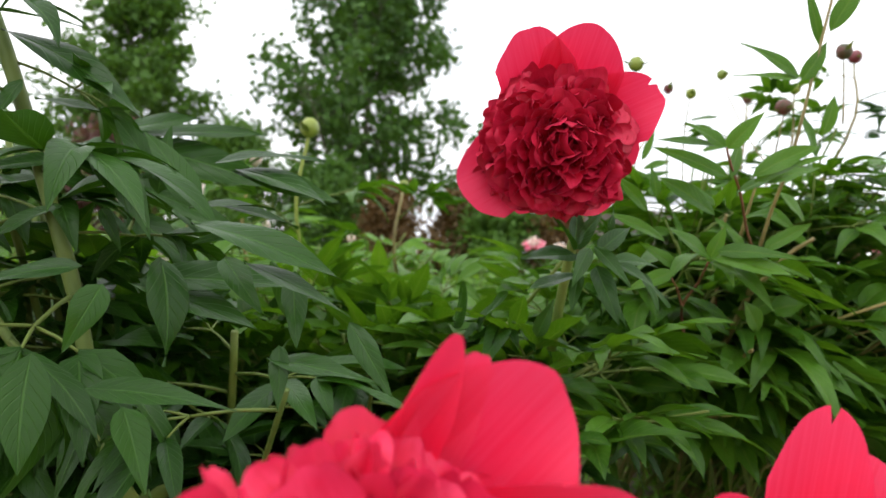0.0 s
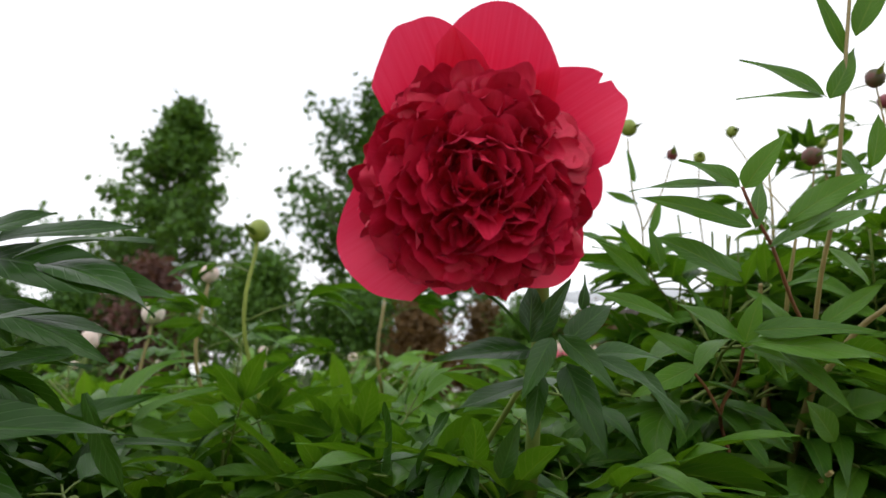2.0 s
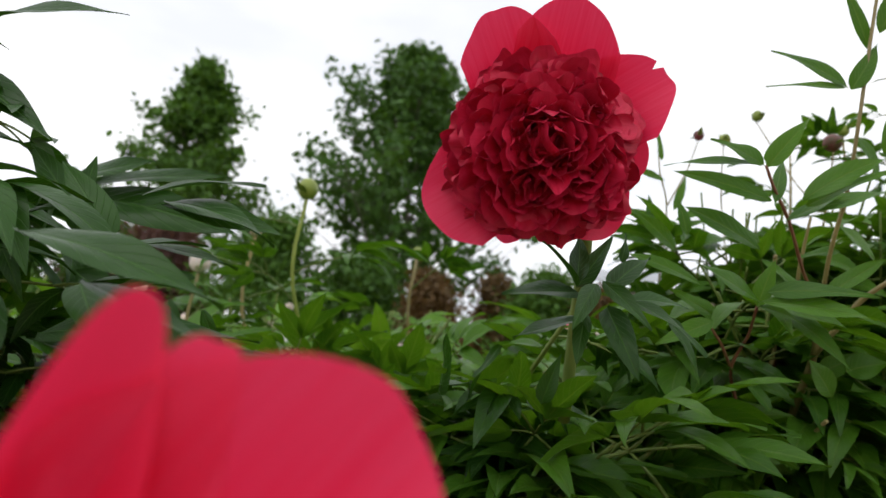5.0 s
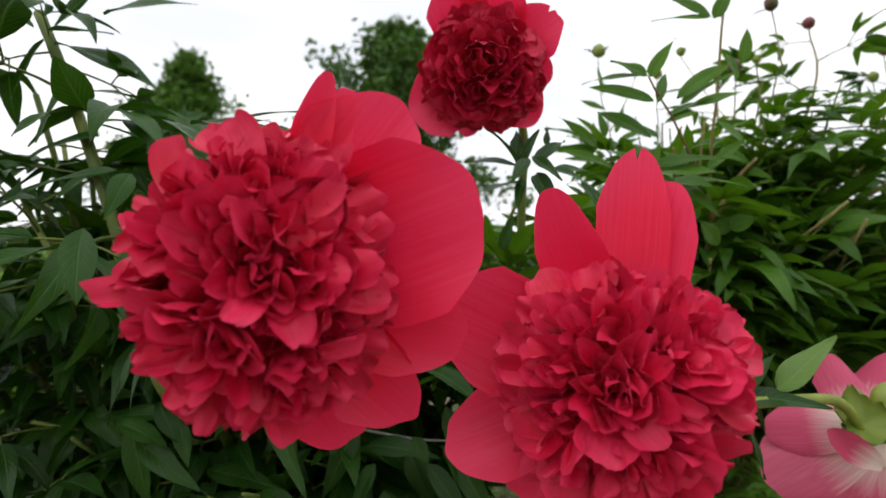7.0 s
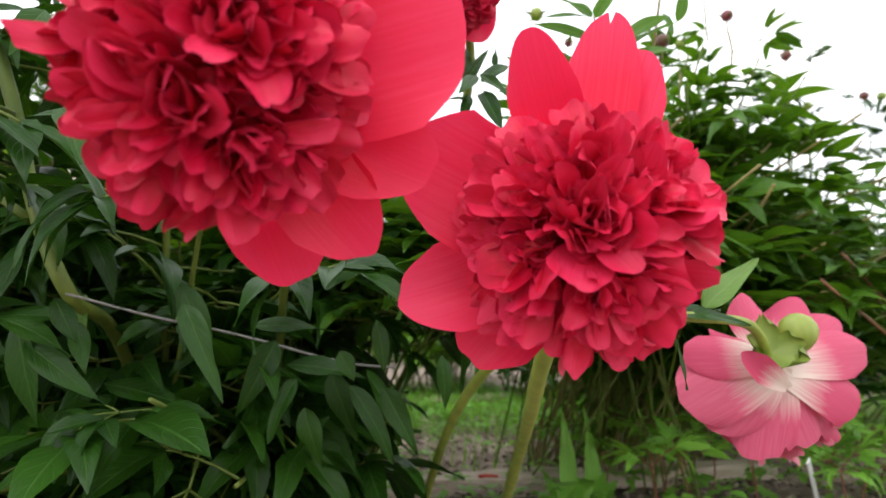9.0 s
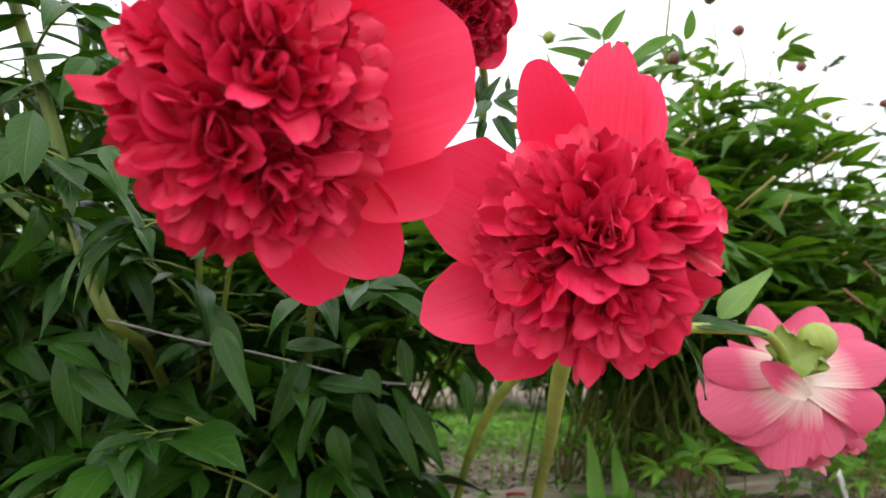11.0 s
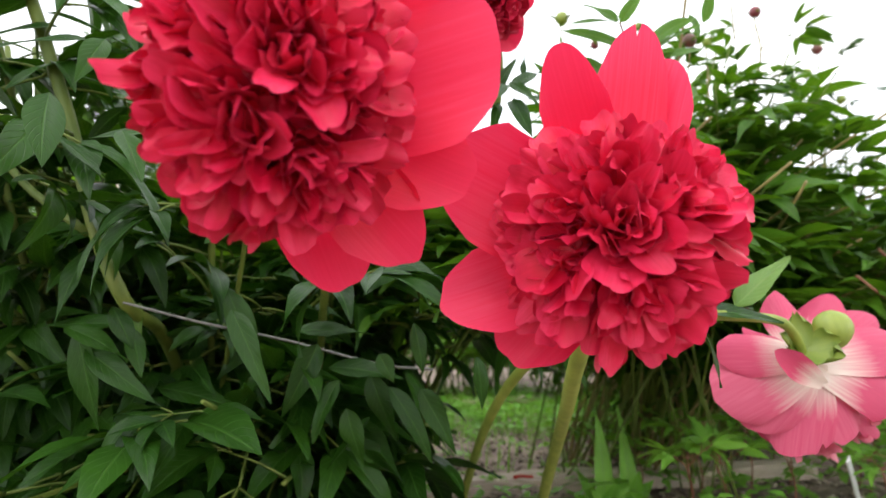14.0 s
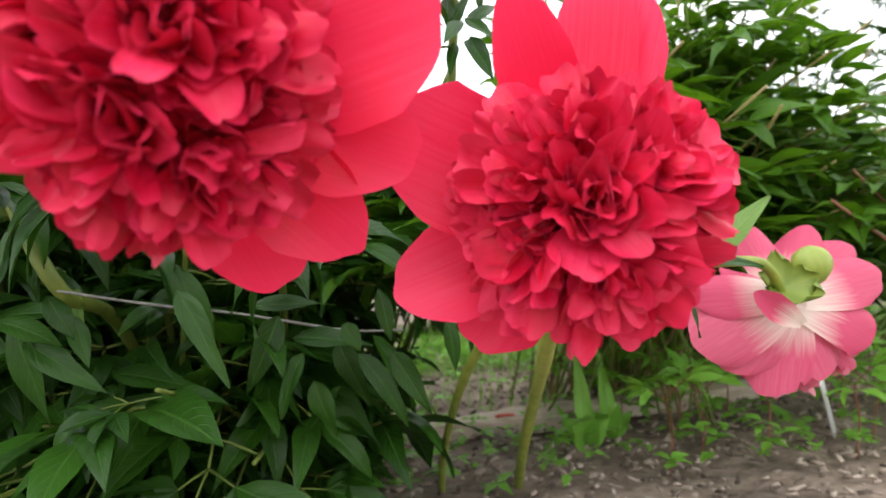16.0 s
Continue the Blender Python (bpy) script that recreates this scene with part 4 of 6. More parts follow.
single_leaflet(left, (-0.032, 0.642, 0.325), (-0.065, 0.631, 0.243), (0.34, -0.48, 0.89), 0.0153, LEAF, 679, 0.43)
single_leaflet(left, (-0.026, 0.669, 0.299), (0.062, 0.647, 0.298), (0.34, -0.45, 0.61), 0.0155, LEAF, 625, 0.28)
single_leaflet(left, (0.019, 0.692, 0.289), (0.048, 0.692, 0.209), (-0.15, -0.66, 0.77), 0.0147, LEAF, 895, 0.39)
single_leaflet(left, (0.056, 0.703, 0.292), (0.111, 0.703, 0.210), (0.27, -0.35, 0.49), 0.0187, LEAF, 688, 0.44)
single_leaflet(left, (0.021, 0.675, 0.243), (-0.025, 0.660, 0.190), (0.11, -0.23, 0.87), 0.0136, LEAF, 474, 0.22)
single_leaflet(left, (-0.263, 0.605, 0.432), (-0.299, 0.583, 0.344), (-0.17, -0.24, 0.77), 0.0168, LEAF, 381, 0.26)
single_leaflet(left, (-0.301, 0.594, 0.344), (-0.212, 0.582, 0.357), (-0.01, -0.31, 0.82), 0.0157, LEAF, 118, 0.35)
single_leaflet(left, (-0.206, 0.648, 0.279), (-0.109, 0.627, 0.267), (0.21, -0.43, 0.63), 0.0170, LEAF, 404, 0.46)
single_leaflet(left, (-0.099, 0.630, 0.249), (-0.167, 0.631, 0.235), (0.09, -0.26, 0.59), 0.0121, LEAF, 342, 0.37)
single_leaflet(left, (-0.268, 0.595, 0.343), (-0.232, 0.586, 0.237), (-0.38, -0.55, 0.93), 0.0193, LEAF, 674, 0.31)
single_leaflet(left, (-0.203, 0.592, 0.368), (-0.208, 0.598, 0.318), (-0.16, -0.55, 0.46), 0.0107, LEAF_PALE, 468, 0.20)
# leaves before the foot of the left stalk and along the twine
single_leaflet(left, (-0.098, 0.559, 0.360), (-0.045, 0.523, 0.283), (-0.21, -0.7, 0.75), 0.0123, LEAF, 105, 0.42)
single_leaflet(left, (-0.212, 0.597, 0.342), (-0.192, 0.581, 0.295), (-0.02, -0.7, 0.75), 0.0104, LEAF, 92, 0.22)
single_leaflet(left, (-0.255, 0.591, 0.322), (-0.178, 0.572, 0.274), (-0.08, -0.7, 0.75), 0.0142, LEAF, 939, 0.29)
single_leaflet(left, (-0.183, 0.630, 0.252), (-0.247, 0.613, 0.227), (0.39, -0.7, 0.75), 0.0151, LEAF, 60, 0.27)
single_leaflet(left, (-0.213, 0.643, 0.245), (-0.107, 0.629, 0.248), (0.03, -0.7, 0.75), 0.0151, LEAF, 283, 0.43)
single_leaflet(left, (-0.214, 0.562, 0.363), (-0.189, 0.555, 0.323), (0.26, -0.7, 0.75), 0.0114, LEAF, 268, 0.26)
single_leaflet(left, (-0.261, 0.565, 0.344), (-0.195, 0.566, 0.322), (0.34, -0.7, 0.75), 0.0132, LEAF, 848, 0.39)
single_leaflet(left, (-0.005, 0.621, 0.288), (-0.040, 0.619, 0.229), (-0.19, -0.7, 0.75), 0.0132, LEAF, 278, 0.26)
single_leaflet(left, (0.001, 0.636, 0.258), (0.019, 0.633, 0.193), (-0.15, -0.7, 0.75), 0.0132, LEAF, 642, 0.46)
single_leaflet(left, (0.042, 0.677, 0.276), (0.105, 0.674, 0.198), (0.37, -0.7, 0.75), 0.0151, LEAF, 868, 0.46)
single_leaflet(left, (0.077, 0.699, 0.272), (0.120, 0.685, 0.201), (-0.33, -0.7, 0.75), 0.0142, LEAF, 620, 0.30)
single_leaflet(left, (0.037, 0.617, 0.315), (0.055, 0.609, 0.288), (-0.09, -0.7, 0.75), 0.0104, LEAF, 254, 0.25)
single_leaflet(left, (0.074, 0.611, 0.347), (0.087, 0.596, 0.297), (-0.02, -0.7, 0.75), 0.0095, LEAF, 91, 0.48)
single_leaflet(left, (0.139, 0.626, 0.312), (0.150, 0.622, 0.252), (0.25, -0.7, 0.75), 0.0095, LEAF, 964, 0.36)
single_leaflet(left, (-0.043, 0.583, 0.340), (0.036, 0.580, 0.343), (-0.16, -0.7, 0.75), 0.0114, LEAF, 930, 0.29)

# upright leaves of the bush at the edge of the bed
single_leaflet(left, (-0.332, 0.722, 0.710), (-0.240, 0.697, 0.728), (-0.10, -0.75, 0.6), 0.0160, LEAF, 609, 0.25)
single_leaflet(left, (-0.321, 0.734, 0.709), (-0.168, 0.706, 0.724), (0.35, -0.75, 0.6), 0.0150, LEAF, 136, 0.25)
single_leaflet(left, (-0.332, 0.735, 0.696), (-0.149, 0.699, 0.671), (0.00, -0.75, 0.6), 0.0260, LEAF, 977, 0.25)
single_leaflet(left, (-0.293, 0.696, 0.612), (-0.194, 0.678, 0.554), (0.20, -0.75, 0.6), 0.0180, LEAF, 987, 0.25)
single_leaflet(left, (-0.336, 0.733, 0.655), (-0.171, 0.708, 0.617), (0.20, -0.75, 0.6), 0.0180, LEAF, 837, 0.25)
single_leaflet(left, (-0.302, 0.827, 0.474), (-0.235, 0.800, 0.541), (-0.40, -0.75, 0.6), 0.0220, LEAF, 81, 0.25)
single_leaflet(left, (-0.243, 0.991, 0.460), (-0.182, 0.948, 0.545), (0.00, -0.75, 0.6), 0.0260, LEAF, 310, 0.25)
single_leaflet(left, (-0.077, 1.012, 0.448), (-0.034, 0.980, 0.523), (0.10, -0.75, 0.6), 0.0240, LEAF, 464, 0.25)
single_leaflet(left, (-0.018, 1.068, 0.458), (-0.002, 1.031, 0.542), (-0.40, -0.75, 0.6), 0.0220, LEAF, 732, 0.25)
single_leaflet(left, (0.034, 1.074, 0.457), (0.030, 1.034, 0.541), (-0.30, -0.75, 0.6), 0.0200, LEAF, 645, 0.25)
single_leaflet(left, (-0.153, 1.002, 0.457), (-0.113, 0.968, 0.539), (0.30, -0.75, 0.6), 0.0240, LEAF, 11, 0.25)
single_leaflet(left, (-0.374, 0.910, 0.531), (-0.247, 0.893, 0.579), (0.00, -0.75, 0.6), 0.0180, LEAF, 4, 0.25)
single_leaflet(left, (-0.078, 0.945, 0.521), (-0.085, 0.936, 0.510), (0.20, -0.75, 0.6), 0.0140, LEAF, 104, 0.25)
single_leaflet(left, (-0.262, 0.882, 0.479), (-0.310, 0.845, 0.530), (-0.40, -0.75, 0.6), 0.0220, LEAF, 789, 0.25)

# leaves under the upper bloom
single_leaflet(ubplant, (0.159, 0.613, 0.603), (0.140, 0.576, 0.637), (0.33, -0.40, 0.58), 0.0119, LEAF, 736, 0.48)
single_leaflet(ubplant, (0.159, 0.612, 0.605), (0.166, 0.623, 0.644), (0.32, -0.62, 0.75), 0.0084, LEAF, 303, 0.29)
single_leaflet(ubplant, (0.161, 0.631, 0.605), (0.188, 0.625, 0.645), (0.08, -0.48, 0.47), 0.0095, LEAF, 712, 0.39)
single_leaflet(ubplant, (0.173, 0.613, 0.606), (0.152, 0.572, 0.574), (0.29, -0.46, 0.84), 0.0079, LEAF, 98, 0.17)
single_leaflet(ubplant, (0.182, 0.615, 0.603), (0.215, 0.628, 0.636), (0.28, -0.44, 0.48), 0.0098, LEAF, 68, 0.43)
single_leaflet(ubplant, (0.162, 0.614, 0.599), (0.112, 0.555, 0.595), (0.29, -0.50, 0.83), 0.0131, LEAF, 38, 0.19)
single_leaflet(ubplant, (0.164, 0.618, 0.581), (0.118, 0.580, 0.569), (0.16, -0.30, 0.57), 0.0110, LEAF, 697, 0.27)
single_leaflet(ubplant, (0.177, 0.613, 0.608), (0.207, 0.585, 0.578), (-0.25, -0.36, 0.53), 0.0077, LEAF, 773, 0.30)
single_leaflet(ubplant, (0.200, 0.618, 0.594), (0.251, 0.600, 0.569), (0.04, -0.32, 0.60), 0.0095, LEAF, 173, 0.46)
single_leaflet(ubplant, (0.199, 0.636, 0.597), (0.247, 0.647, 0.604), (-0.03, -0.55, 0.62), 0.0100, LEAF, 367, 0.42)
single_leaflet(ubplant, (0.181, 0.618, 0.590), (0.195, 0.582, 0.545), (-0.02, -0.27, 0.73), 0.0118, LEAF, 30, 0.43)
single_leaflet(ubplant, (0.166, 0.617, 0.586), (0.158, 0.596, 0.551), (-0.04, -0.56, 0.58), 0.0074, LEAF, 54, 0.32)
single_leaflet(ubplant, (0.193, 0.629, 0.624), (0.199, 0.626, 0.646), (0.39, -0.51, 0.57), 0.0047, LEAF, 722, 0.38)
single_leaflet(ubplant, (0.054, 0.696, 0.518), (0.068, 0.659, 0.564), (0.21, -0.45, 0.57), 0.0143, LEAF, 674, 0.18)
single_leaflet(ubplant, (0.080, 0.698, 0.516), (0.097, 0.662, 0.564), (0.07, -0.55, 0.79), 0.0149, LEAF, 192, 0.29)
single_leaflet(ubplant, (0.233, 0.659, 0.587), (0.258, 0.659, 0.554), (0.16, -0.66, 0.69), 0.0082, LEAF, 11, 0.26)
single_leaflet(ubplant, (0.139, 0.684, 0.516), (0.151, 0.668, 0.555), (0.03, -0.64, 0.63), 0.0086, LEAF, 181, 0.44)

# taller leafy shoots behind the blooms
rng = random.Random(33)
ends = [(rng.uniform(0.06, 0.33), rng.uniform(0.62, 0.84), rng.uniform(0.40, 0.49)) for k in range(6)]
bush("peony_plant", "leafy peony plant with glossy leaves below the upper bloom", (-0.02, 1.20, 0), ends, LEAVES_FRESH, 75, 5, 0.0026, STEM, 0.025, clear_of_walk, 1.15, 0.82, lift=(0, 45))
rng = random.Random(30)
ends = [(rng.uniform(-0.45, 0.26), rng.uniform(0.80, 0.98), rng.uniform(0.45, 0.53)) for k in range(15)]
bush("peony_plant", "leafy peony plant with large glossy green leaves", (-0.24, 1.05, 0), ends, LEAVES_FRESH, 77, 5, 0.0036, STEM, 0.08, clear_of_walk, 1.15, 0.76, lift=(10, 60))
rng = random.Random(29)
ends = [(rng.uniform(-0.75, 0.42), rng.uniform(0.98, 1.28), rng.uniform(0.42, 0.58)) for k in range(22)]
bush("peony_plant", "leafy peony plant with large upright leaves", (-0.32, 1.30, 0), ends, LEAVES_BRIGHT, 79, 5, 0.0036, STEM, 0.08, clear_of_walk, 1.15, 0.66, lift=(0, 55))

# ---------------------------------------------------------------- right-hand plants
rng = random.Random(15)
ends = [(0.60 + rng.uniform(-0.24, 0.36), 1.05 + rng.uniform(-0.25, 0.35), rng.uniform(0.40, 0.72)) for k in range(36)]
right_plant = bush("peony_plant", "tall peony plant with tan stems and fresh green leaves", (0.55, 1.60, 0), ends, LEAVES_FRESH, 71, 8, 0.0036, STEM_TAN, 0.18, None, 1.0, 0.5, lift=(-10, 35))
for k, (q, rr, mt) in enumerate([((0.432, 1.245, 0.950), 0.009, BUD_RED), ((0.573, 1.080, 0.874), 0.013, BUD_RED), ((0.345, 1.150, 0.958), 0.013, SEPAL), ((0.513, 1.200, 0.968), 0.009, SEPAL), ((0.589, 0.950, 0.922), 0.0110, BUD_RED), ((0.476, 1.250, 0.944), 0.010, SEPAL)]):
    bud(right_plant, q, (rng.uniform(-0.3, 0.3), -0.1, 1), rr, 340 + k * 5, mt)
under("stem", tube("stem", [(0.50, 1.32, 0.70), (0.478, 1.28, 0.85), (0.476, 1.250, 0.944)], 0.0016, 0.0010, STEM_TAN, 5, 4), right_plant)
rng = random.Random(17)
for k in range(36):
    e = (rng.uniform(0.40, 0.90), rng.uniform(0.95, 1.32), rng.uniform(0.66, 0.84))
    stem_with_leaves(right_plant, [(0.57, 1.60, -0.02), (0.57 * 0.4 + e[0] * 0.6, 1.3, 0.45), e], 0.0034, 0.0014, LEAVES_FRESH, rng, 8, STEM, 0.50, 0.95, None, (-15, 35), 200 + k)
rng = random.Random(16)
for k, (q, rr, mt) in enumerate([((0.815, 1.30, 1.05), 0.013, BUD_RED), ((0.70, 1.30, 0.98), 0.010, SEPAL), ((0.63, 1.35, 0.97), 0.009, BUD_RED)]):
    q = Vector(q)
    b = Vector((0.57 + rng.uniform(-0.06, 0.06), 1.60, -0.02))
    stem_with_leaves(right_plant, [b, b.lerp(q, 0.45) + Vector((0, 0, 0.05)), q - Vector((0.01, 0, 0.16)), q], 0.005, 0.0018, LEAVES_FRESH, rng, 4, STEM_TAN, 0.55, 0.8, None, (10, 50), 30 + k)
    bud(right_plant, q, (0.1, -0.1, 1), rr, 300 + k * 5, mt)

# the nearest shoots of the tall right-hand plant
single_leaflet(right_plant, (0.429, 0.761, 0.822), (0.362, 0.74, 0.864), (-0.16, -0.75, 0.35), 0.0101, LEAF_MID, 300, 0.29)
single_leaflet(right_plant, (0.428, 0.761, 0.822), (0.349, 0.73, 0.818), (-0.21, -0.75, 0.33), 0.0055, LEAF_MID, 307, 0.29)
single_leaflet(right_plant, (0.431, 0.761, 0.82), (0.461, 0.75, 0.867), (0.25, -0.75, 0.70), 0.0098, LEAF_MID, 314, 0.42)
single_leaflet(right_plant, (0.46, 0.76, 0.878), (0.485, 0.74, 0.939), (-0.17, -0.75, 0.57), 0.0120, LEAF_MID, 321, 0.25)
single_leaflet(right_plant, (0.453, 0.765, 0.86), (0.428, 0.75, 0.937), (-0.20, -0.75, 0.35), 0.0065, LEAF_MID, 328, 0.23)
single_leaflet(right_plant, (0.459, 0.78, 0.741), (0.462, 0.8, 0.8), (0.26, -0.75, 0.71), 0.0070, LEAF_MID, 335, 0.43)
single_leaflet(right_plant, (0.467, 0.78, 0.763), (0.482, 0.77, 0.809), (0.18, -0.75, 0.40), 0.0097, LEAF_MID, 342, 0.26)
single_leaflet(right_plant, (0.324, 0.705, 0.725), (0.247, 0.727, 0.747), (0.08, -0.75, 0.67), 0.0077, LEAF_MID, 349, 0.45)
single_leaflet(right_plant, (0.327, 0.705, 0.725), (0.287, 0.7, 0.755), (0.23, -0.75, 0.34), 0.0104, LEAF_MID, 356, 0.36)
single_leaflet(right_plant, (0.329, 0.705, 0.724), (0.355, 0.68, 0.762), (0.10, -0.75, 0.55), 0.0110, LEAF_MID, 363, 0.21)
single_leaflet(right_plant, (0.333, 0.71, 0.695), (0.255, 0.71, 0.732), (-0.02, -0.75, 0.34), 0.0102, LEAF_MID, 370, 0.48)
single_leaflet(right_plant, (0.34, 0.72, 0.696), (0.357, 0.74, 0.75), (0.22, -0.75, 0.57), 0.0080, LEAF_MID, 377, 0.26)
single_leaflet(right_plant, (0.363, 0.72, 0.699), (0.421, 0.7, 0.744), (0.25, -0.75, 0.59), 0.0127, LEAF_MID, 384, 0.46)
single_leaflet(right_plant, (0.37, 0.73, 0.696), (0.43, 0.7, 0.73), (0.21, -0.75, 0.55), 0.0086, LEAF_MID, 391, 0.29)
single_leaflet(right_plant, (0.383, 0.75, 0.696), (0.473, 0.78, 0.735), (0.06, -0.75, 0.52), 0.0085, LEAF_MID, 398, 0.21)
single_leaflet(right_plant, (0.356, 0.74, 0.684), (0.421, 0.76, 0.722), (-0.12, -0.75, 0.71), 0.0074, LEAF_MID, 405, 0.17)
single_leaflet(right_plant, (0.271, 0.78, 0.662), (0.229, 0.76, 0.708), (-0.27, -0.75, 0.61), 0.0091, LEAF_MID, 412, 0.25)
single_leaflet(right_plant, (0.287, 0.8, 0.682), (0.283, 0.8, 0.722), (0.02, -0.75, 0.54), 0.0066, LEAF_MID, 419, 0.27)
single_leaflet(right_plant, (0.333, 0.74, 0.658), (0.272, 0.73, 0.703), (0.30, -0.75, 0.40), 0.0143, LEAF_MID, 426, 0.29)
single_leaflet(right_plant, (0.287, 0.76, 0.627), (0.222, 0.75, 0.664), (-0.18, -0.75, 0.62), 0.0093, LEAF_MID, 433, 0.25)
single_leaflet(right_plant, (0.356, 0.8, 0.676), (0.32, 0.82, 0.716), (-0.09, -0.75, 0.67), 0.0083, LEAF_MID, 440, 0.26)
single_leaflet(right_plant, (0.324, 0.72, 0.608), (0.271, 0.7, 0.641), (0.04, -0.75, 0.75), 0.0127, LEAF_MID, 447, 0.19)
single_leaflet(right_plant, (0.33, 0.72, 0.617), (0.399, 0.68, 0.622), (-0.26, -0.75, 0.41), 0.0099, LEAF_MID, 454, 0.42)
single_leaflet(right_plant, (0.325, 0.72, 0.609), (0.396, 0.68, 0.601), (0.07, -0.75, 0.42), 0.0124, LEAF_MID, 461, 0.27)
single_leaflet(right_plant, (0.325, 0.73, 0.605), (0.337, 0.72, 0.646), (-0.19, -0.75, 0.53), 0.0087, LEAF_MID, 468, 0.16)
single_leaflet(right_plant, (0.326, 0.73, 0.605), (0.36, 0.72, 0.599), (0.12, -0.75, 0.75), 0.0061, LEAF_MID, 475, 0.48)
single_leaflet(right_plant, (0.417, 0.8, 0.627), (0.461, 0.78, 0.662), (0.14, -0.75, 0.78), 0.0109, LEAF_MID, 482, 0.16)
single_leaflet(right_plant, (0.401, 0.82, 0.628), (0.372, 0.82, 0.668), (-0.13, -0.75, 0.78), 0.0105, LEAF_MID, 489, 0.42)
single_leaflet(right_plant, (0.451, 0.84, 0.677), (0.406, 0.84, 0.676), (-0.05, -0.75, 0.77), 0.0076, LEAF_MID, 496, 0.37)
single_leaflet(right_plant, (0.484, 0.84, 0.668), (0.445, 0.82, 0.707), (0.19, -0.75, 0.45), 0.0128, LEAF_MID, 503, 0.22)
single_leaflet(right_plant, (0.295, 0.75, 0.593), (0.241, 0.72, 0.571), (-0.03, -0.75, 0.37), 0.0098, LEAF_MID, 510, 0.28)
single_leaflet(right_plant, (0.315, 0.8, 0.6), (0.266, 0.78, 0.624), (0.28, -0.75, 0.47), 0.0100, LEAF_MID, 517, 0.15)
single_leaflet(right_plant, (0.434, 0.84, 0.528), (0.411, 0.82, 0.564), (-0.27, -0.75, 0.38), 0.0139, LEAF_MID, 524, 0.42)
single_leaflet(right_plant, (0.458, 0.86, 0.554), (0.492, 0.84, 0.57), (-0.08, -0.75, 0.45), 0.0166, LEAF_MID, 531, 0.18)
single_leaflet(right_plant, (0.443, 0.88, 0.552), (0.475, 0.86, 0.573), (0.29, -0.75, 0.51), 0.0126, LEAF_MID, 538, 0.22)
single_leaflet(right_plant, (0.343, 1.12, 0.836), (0.295, 1.1, 0.851), (-0.26, -0.75, 0.33), 0.0071, LEAF_MID, 545, 0.21)
single_leaflet(right_plant, (0.346, 1.15, 0.879), (0.338, 1.14, 0.932), (0.11, -0.75, 0.37), 0.0066, LEAF_MID, 552, 0.16)
single_leaflet(right_plant, (0.318, 1.1, 0.763), (0.314, 1.1, 0.813), (-0.01, -0.75, 0.42), 0.0071, LEAF_MID, 559, 0.50)
single_leaflet(right_plant, (0.343, 1.12, 0.75), (0.4, 1.1, 0.783), (-0.23, -0.75, 0.56), 0.0079, LEAF_MID, 566, 0.42)
single_leaflet(right_plant, (0.463, 1.2, 0.885), (0.521, 1.2, 0.906), (-0.05, -0.75, 0.79), 0.0070, LEAF_MID, 573, 0.32)
single_leaflet(right_plant, (0.487, 1.2, 0.83), (0.54, 1.2, 0.851), (-0.15, -0.75, 0.51), 0.0079, LEAF_MID, 580, 0.16)
single_leaflet(right_plant, (0.365, 1.15, 0.779), (0.424, 1.15, 0.811), (-0.05, -0.75, 0.42), 0.0083, LEAF_MID, 587, 0.46)
single_leaflet(right_plant, (0.363, 1.15, 0.796), (0.388, 1.15, 0.855), (0.20, -0.75, 0.55), 0.0075, LEAF_MID, 594, 0.16)
under("stem", tube("stem", [(0.439, 0.86, 0.629), (0.433, 0.82, 0.677), (0.436, 0.79, 0.727), (0.437, 0.765, 0.784), (0.448, 0.76, 0.853), (0.46, 0.75, 0.937)], 0.0022, 0.0015, STEM_TAN), right_plant)
under("stem", tube("stem", [(0.422, 0.84, 0.629), (0.395, 0.8, 0.651), (0.364, 0.75, 0.685), (0.34, 0.72, 0.709), (0.328, 0.705, 0.725)], 0.0018, 0.0012, STEM_RED), right_plant)
under("stem", tube("stem", [(0.444, 0.98, 0.479), (0.449, 0.93, 0.542), (0.448, 0.9, 0.576), (0.441, 0.88, 0.603), (0.439, 0.86, 0.629)], 0.0046, 0.0030, STEM_TAN), right_plant)
under("stem", tube("stem", [(0.449, 0.9, 0.574), (0.465, 0.88, 0.603), (0.479, 0.86, 0.629), (0.497, 0.84, 0.648)], 0.0036, 0.0022, STEM_TAN), right_plant)
under("stem", tube("stem", [(0.45, 0.95, 0.633), (0.447, 0.92, 0.678), (0.452, 0.9, 0.728)], 0.0026, 0.0016, STEM_TAN), right_plant)
under("stem", tube("stem", [(0.469, 1.05, 0.478), (0.444, 1.0, 0.559), (0.425, 0.95, 0.603)], 0.0026, 0.0018, STEM_RED), right_plant)
under("stem", tube("stem", [(0.418, 1.0, 0.493), (0.425, 0.97, 0.549), (0.43, 0.95, 0.597)], 0.0030, 0.0022, STEM_TAN), right_plant)
under("stem", tube("stem", [(0.35, 0.86, 0.509), (0.338, 0.84, 0.551), (0.341, 0.8, 0.582), (0.325, 0.73, 0.605)], 0.0020, 0.0012, STEM_RED), right_plant)
under("stem", tube("stem", [(0.338, 0.84, 0.551), (0.317, 0.8, 0.573), (0.292, 0.76, 0.593)], 0.0016, 0.0012, STEM_RED), right_plant)
under("stem", tube("stem", [(0.348, 1.2, 0.677), (0.356, 1.18, 0.759), (0.354, 1.16, 0.816), (0.342, 1.15, 0.866), (0.341, 1.15, 0.951)], 0.0016, 0.0010, STEM_TAN), right_plant)
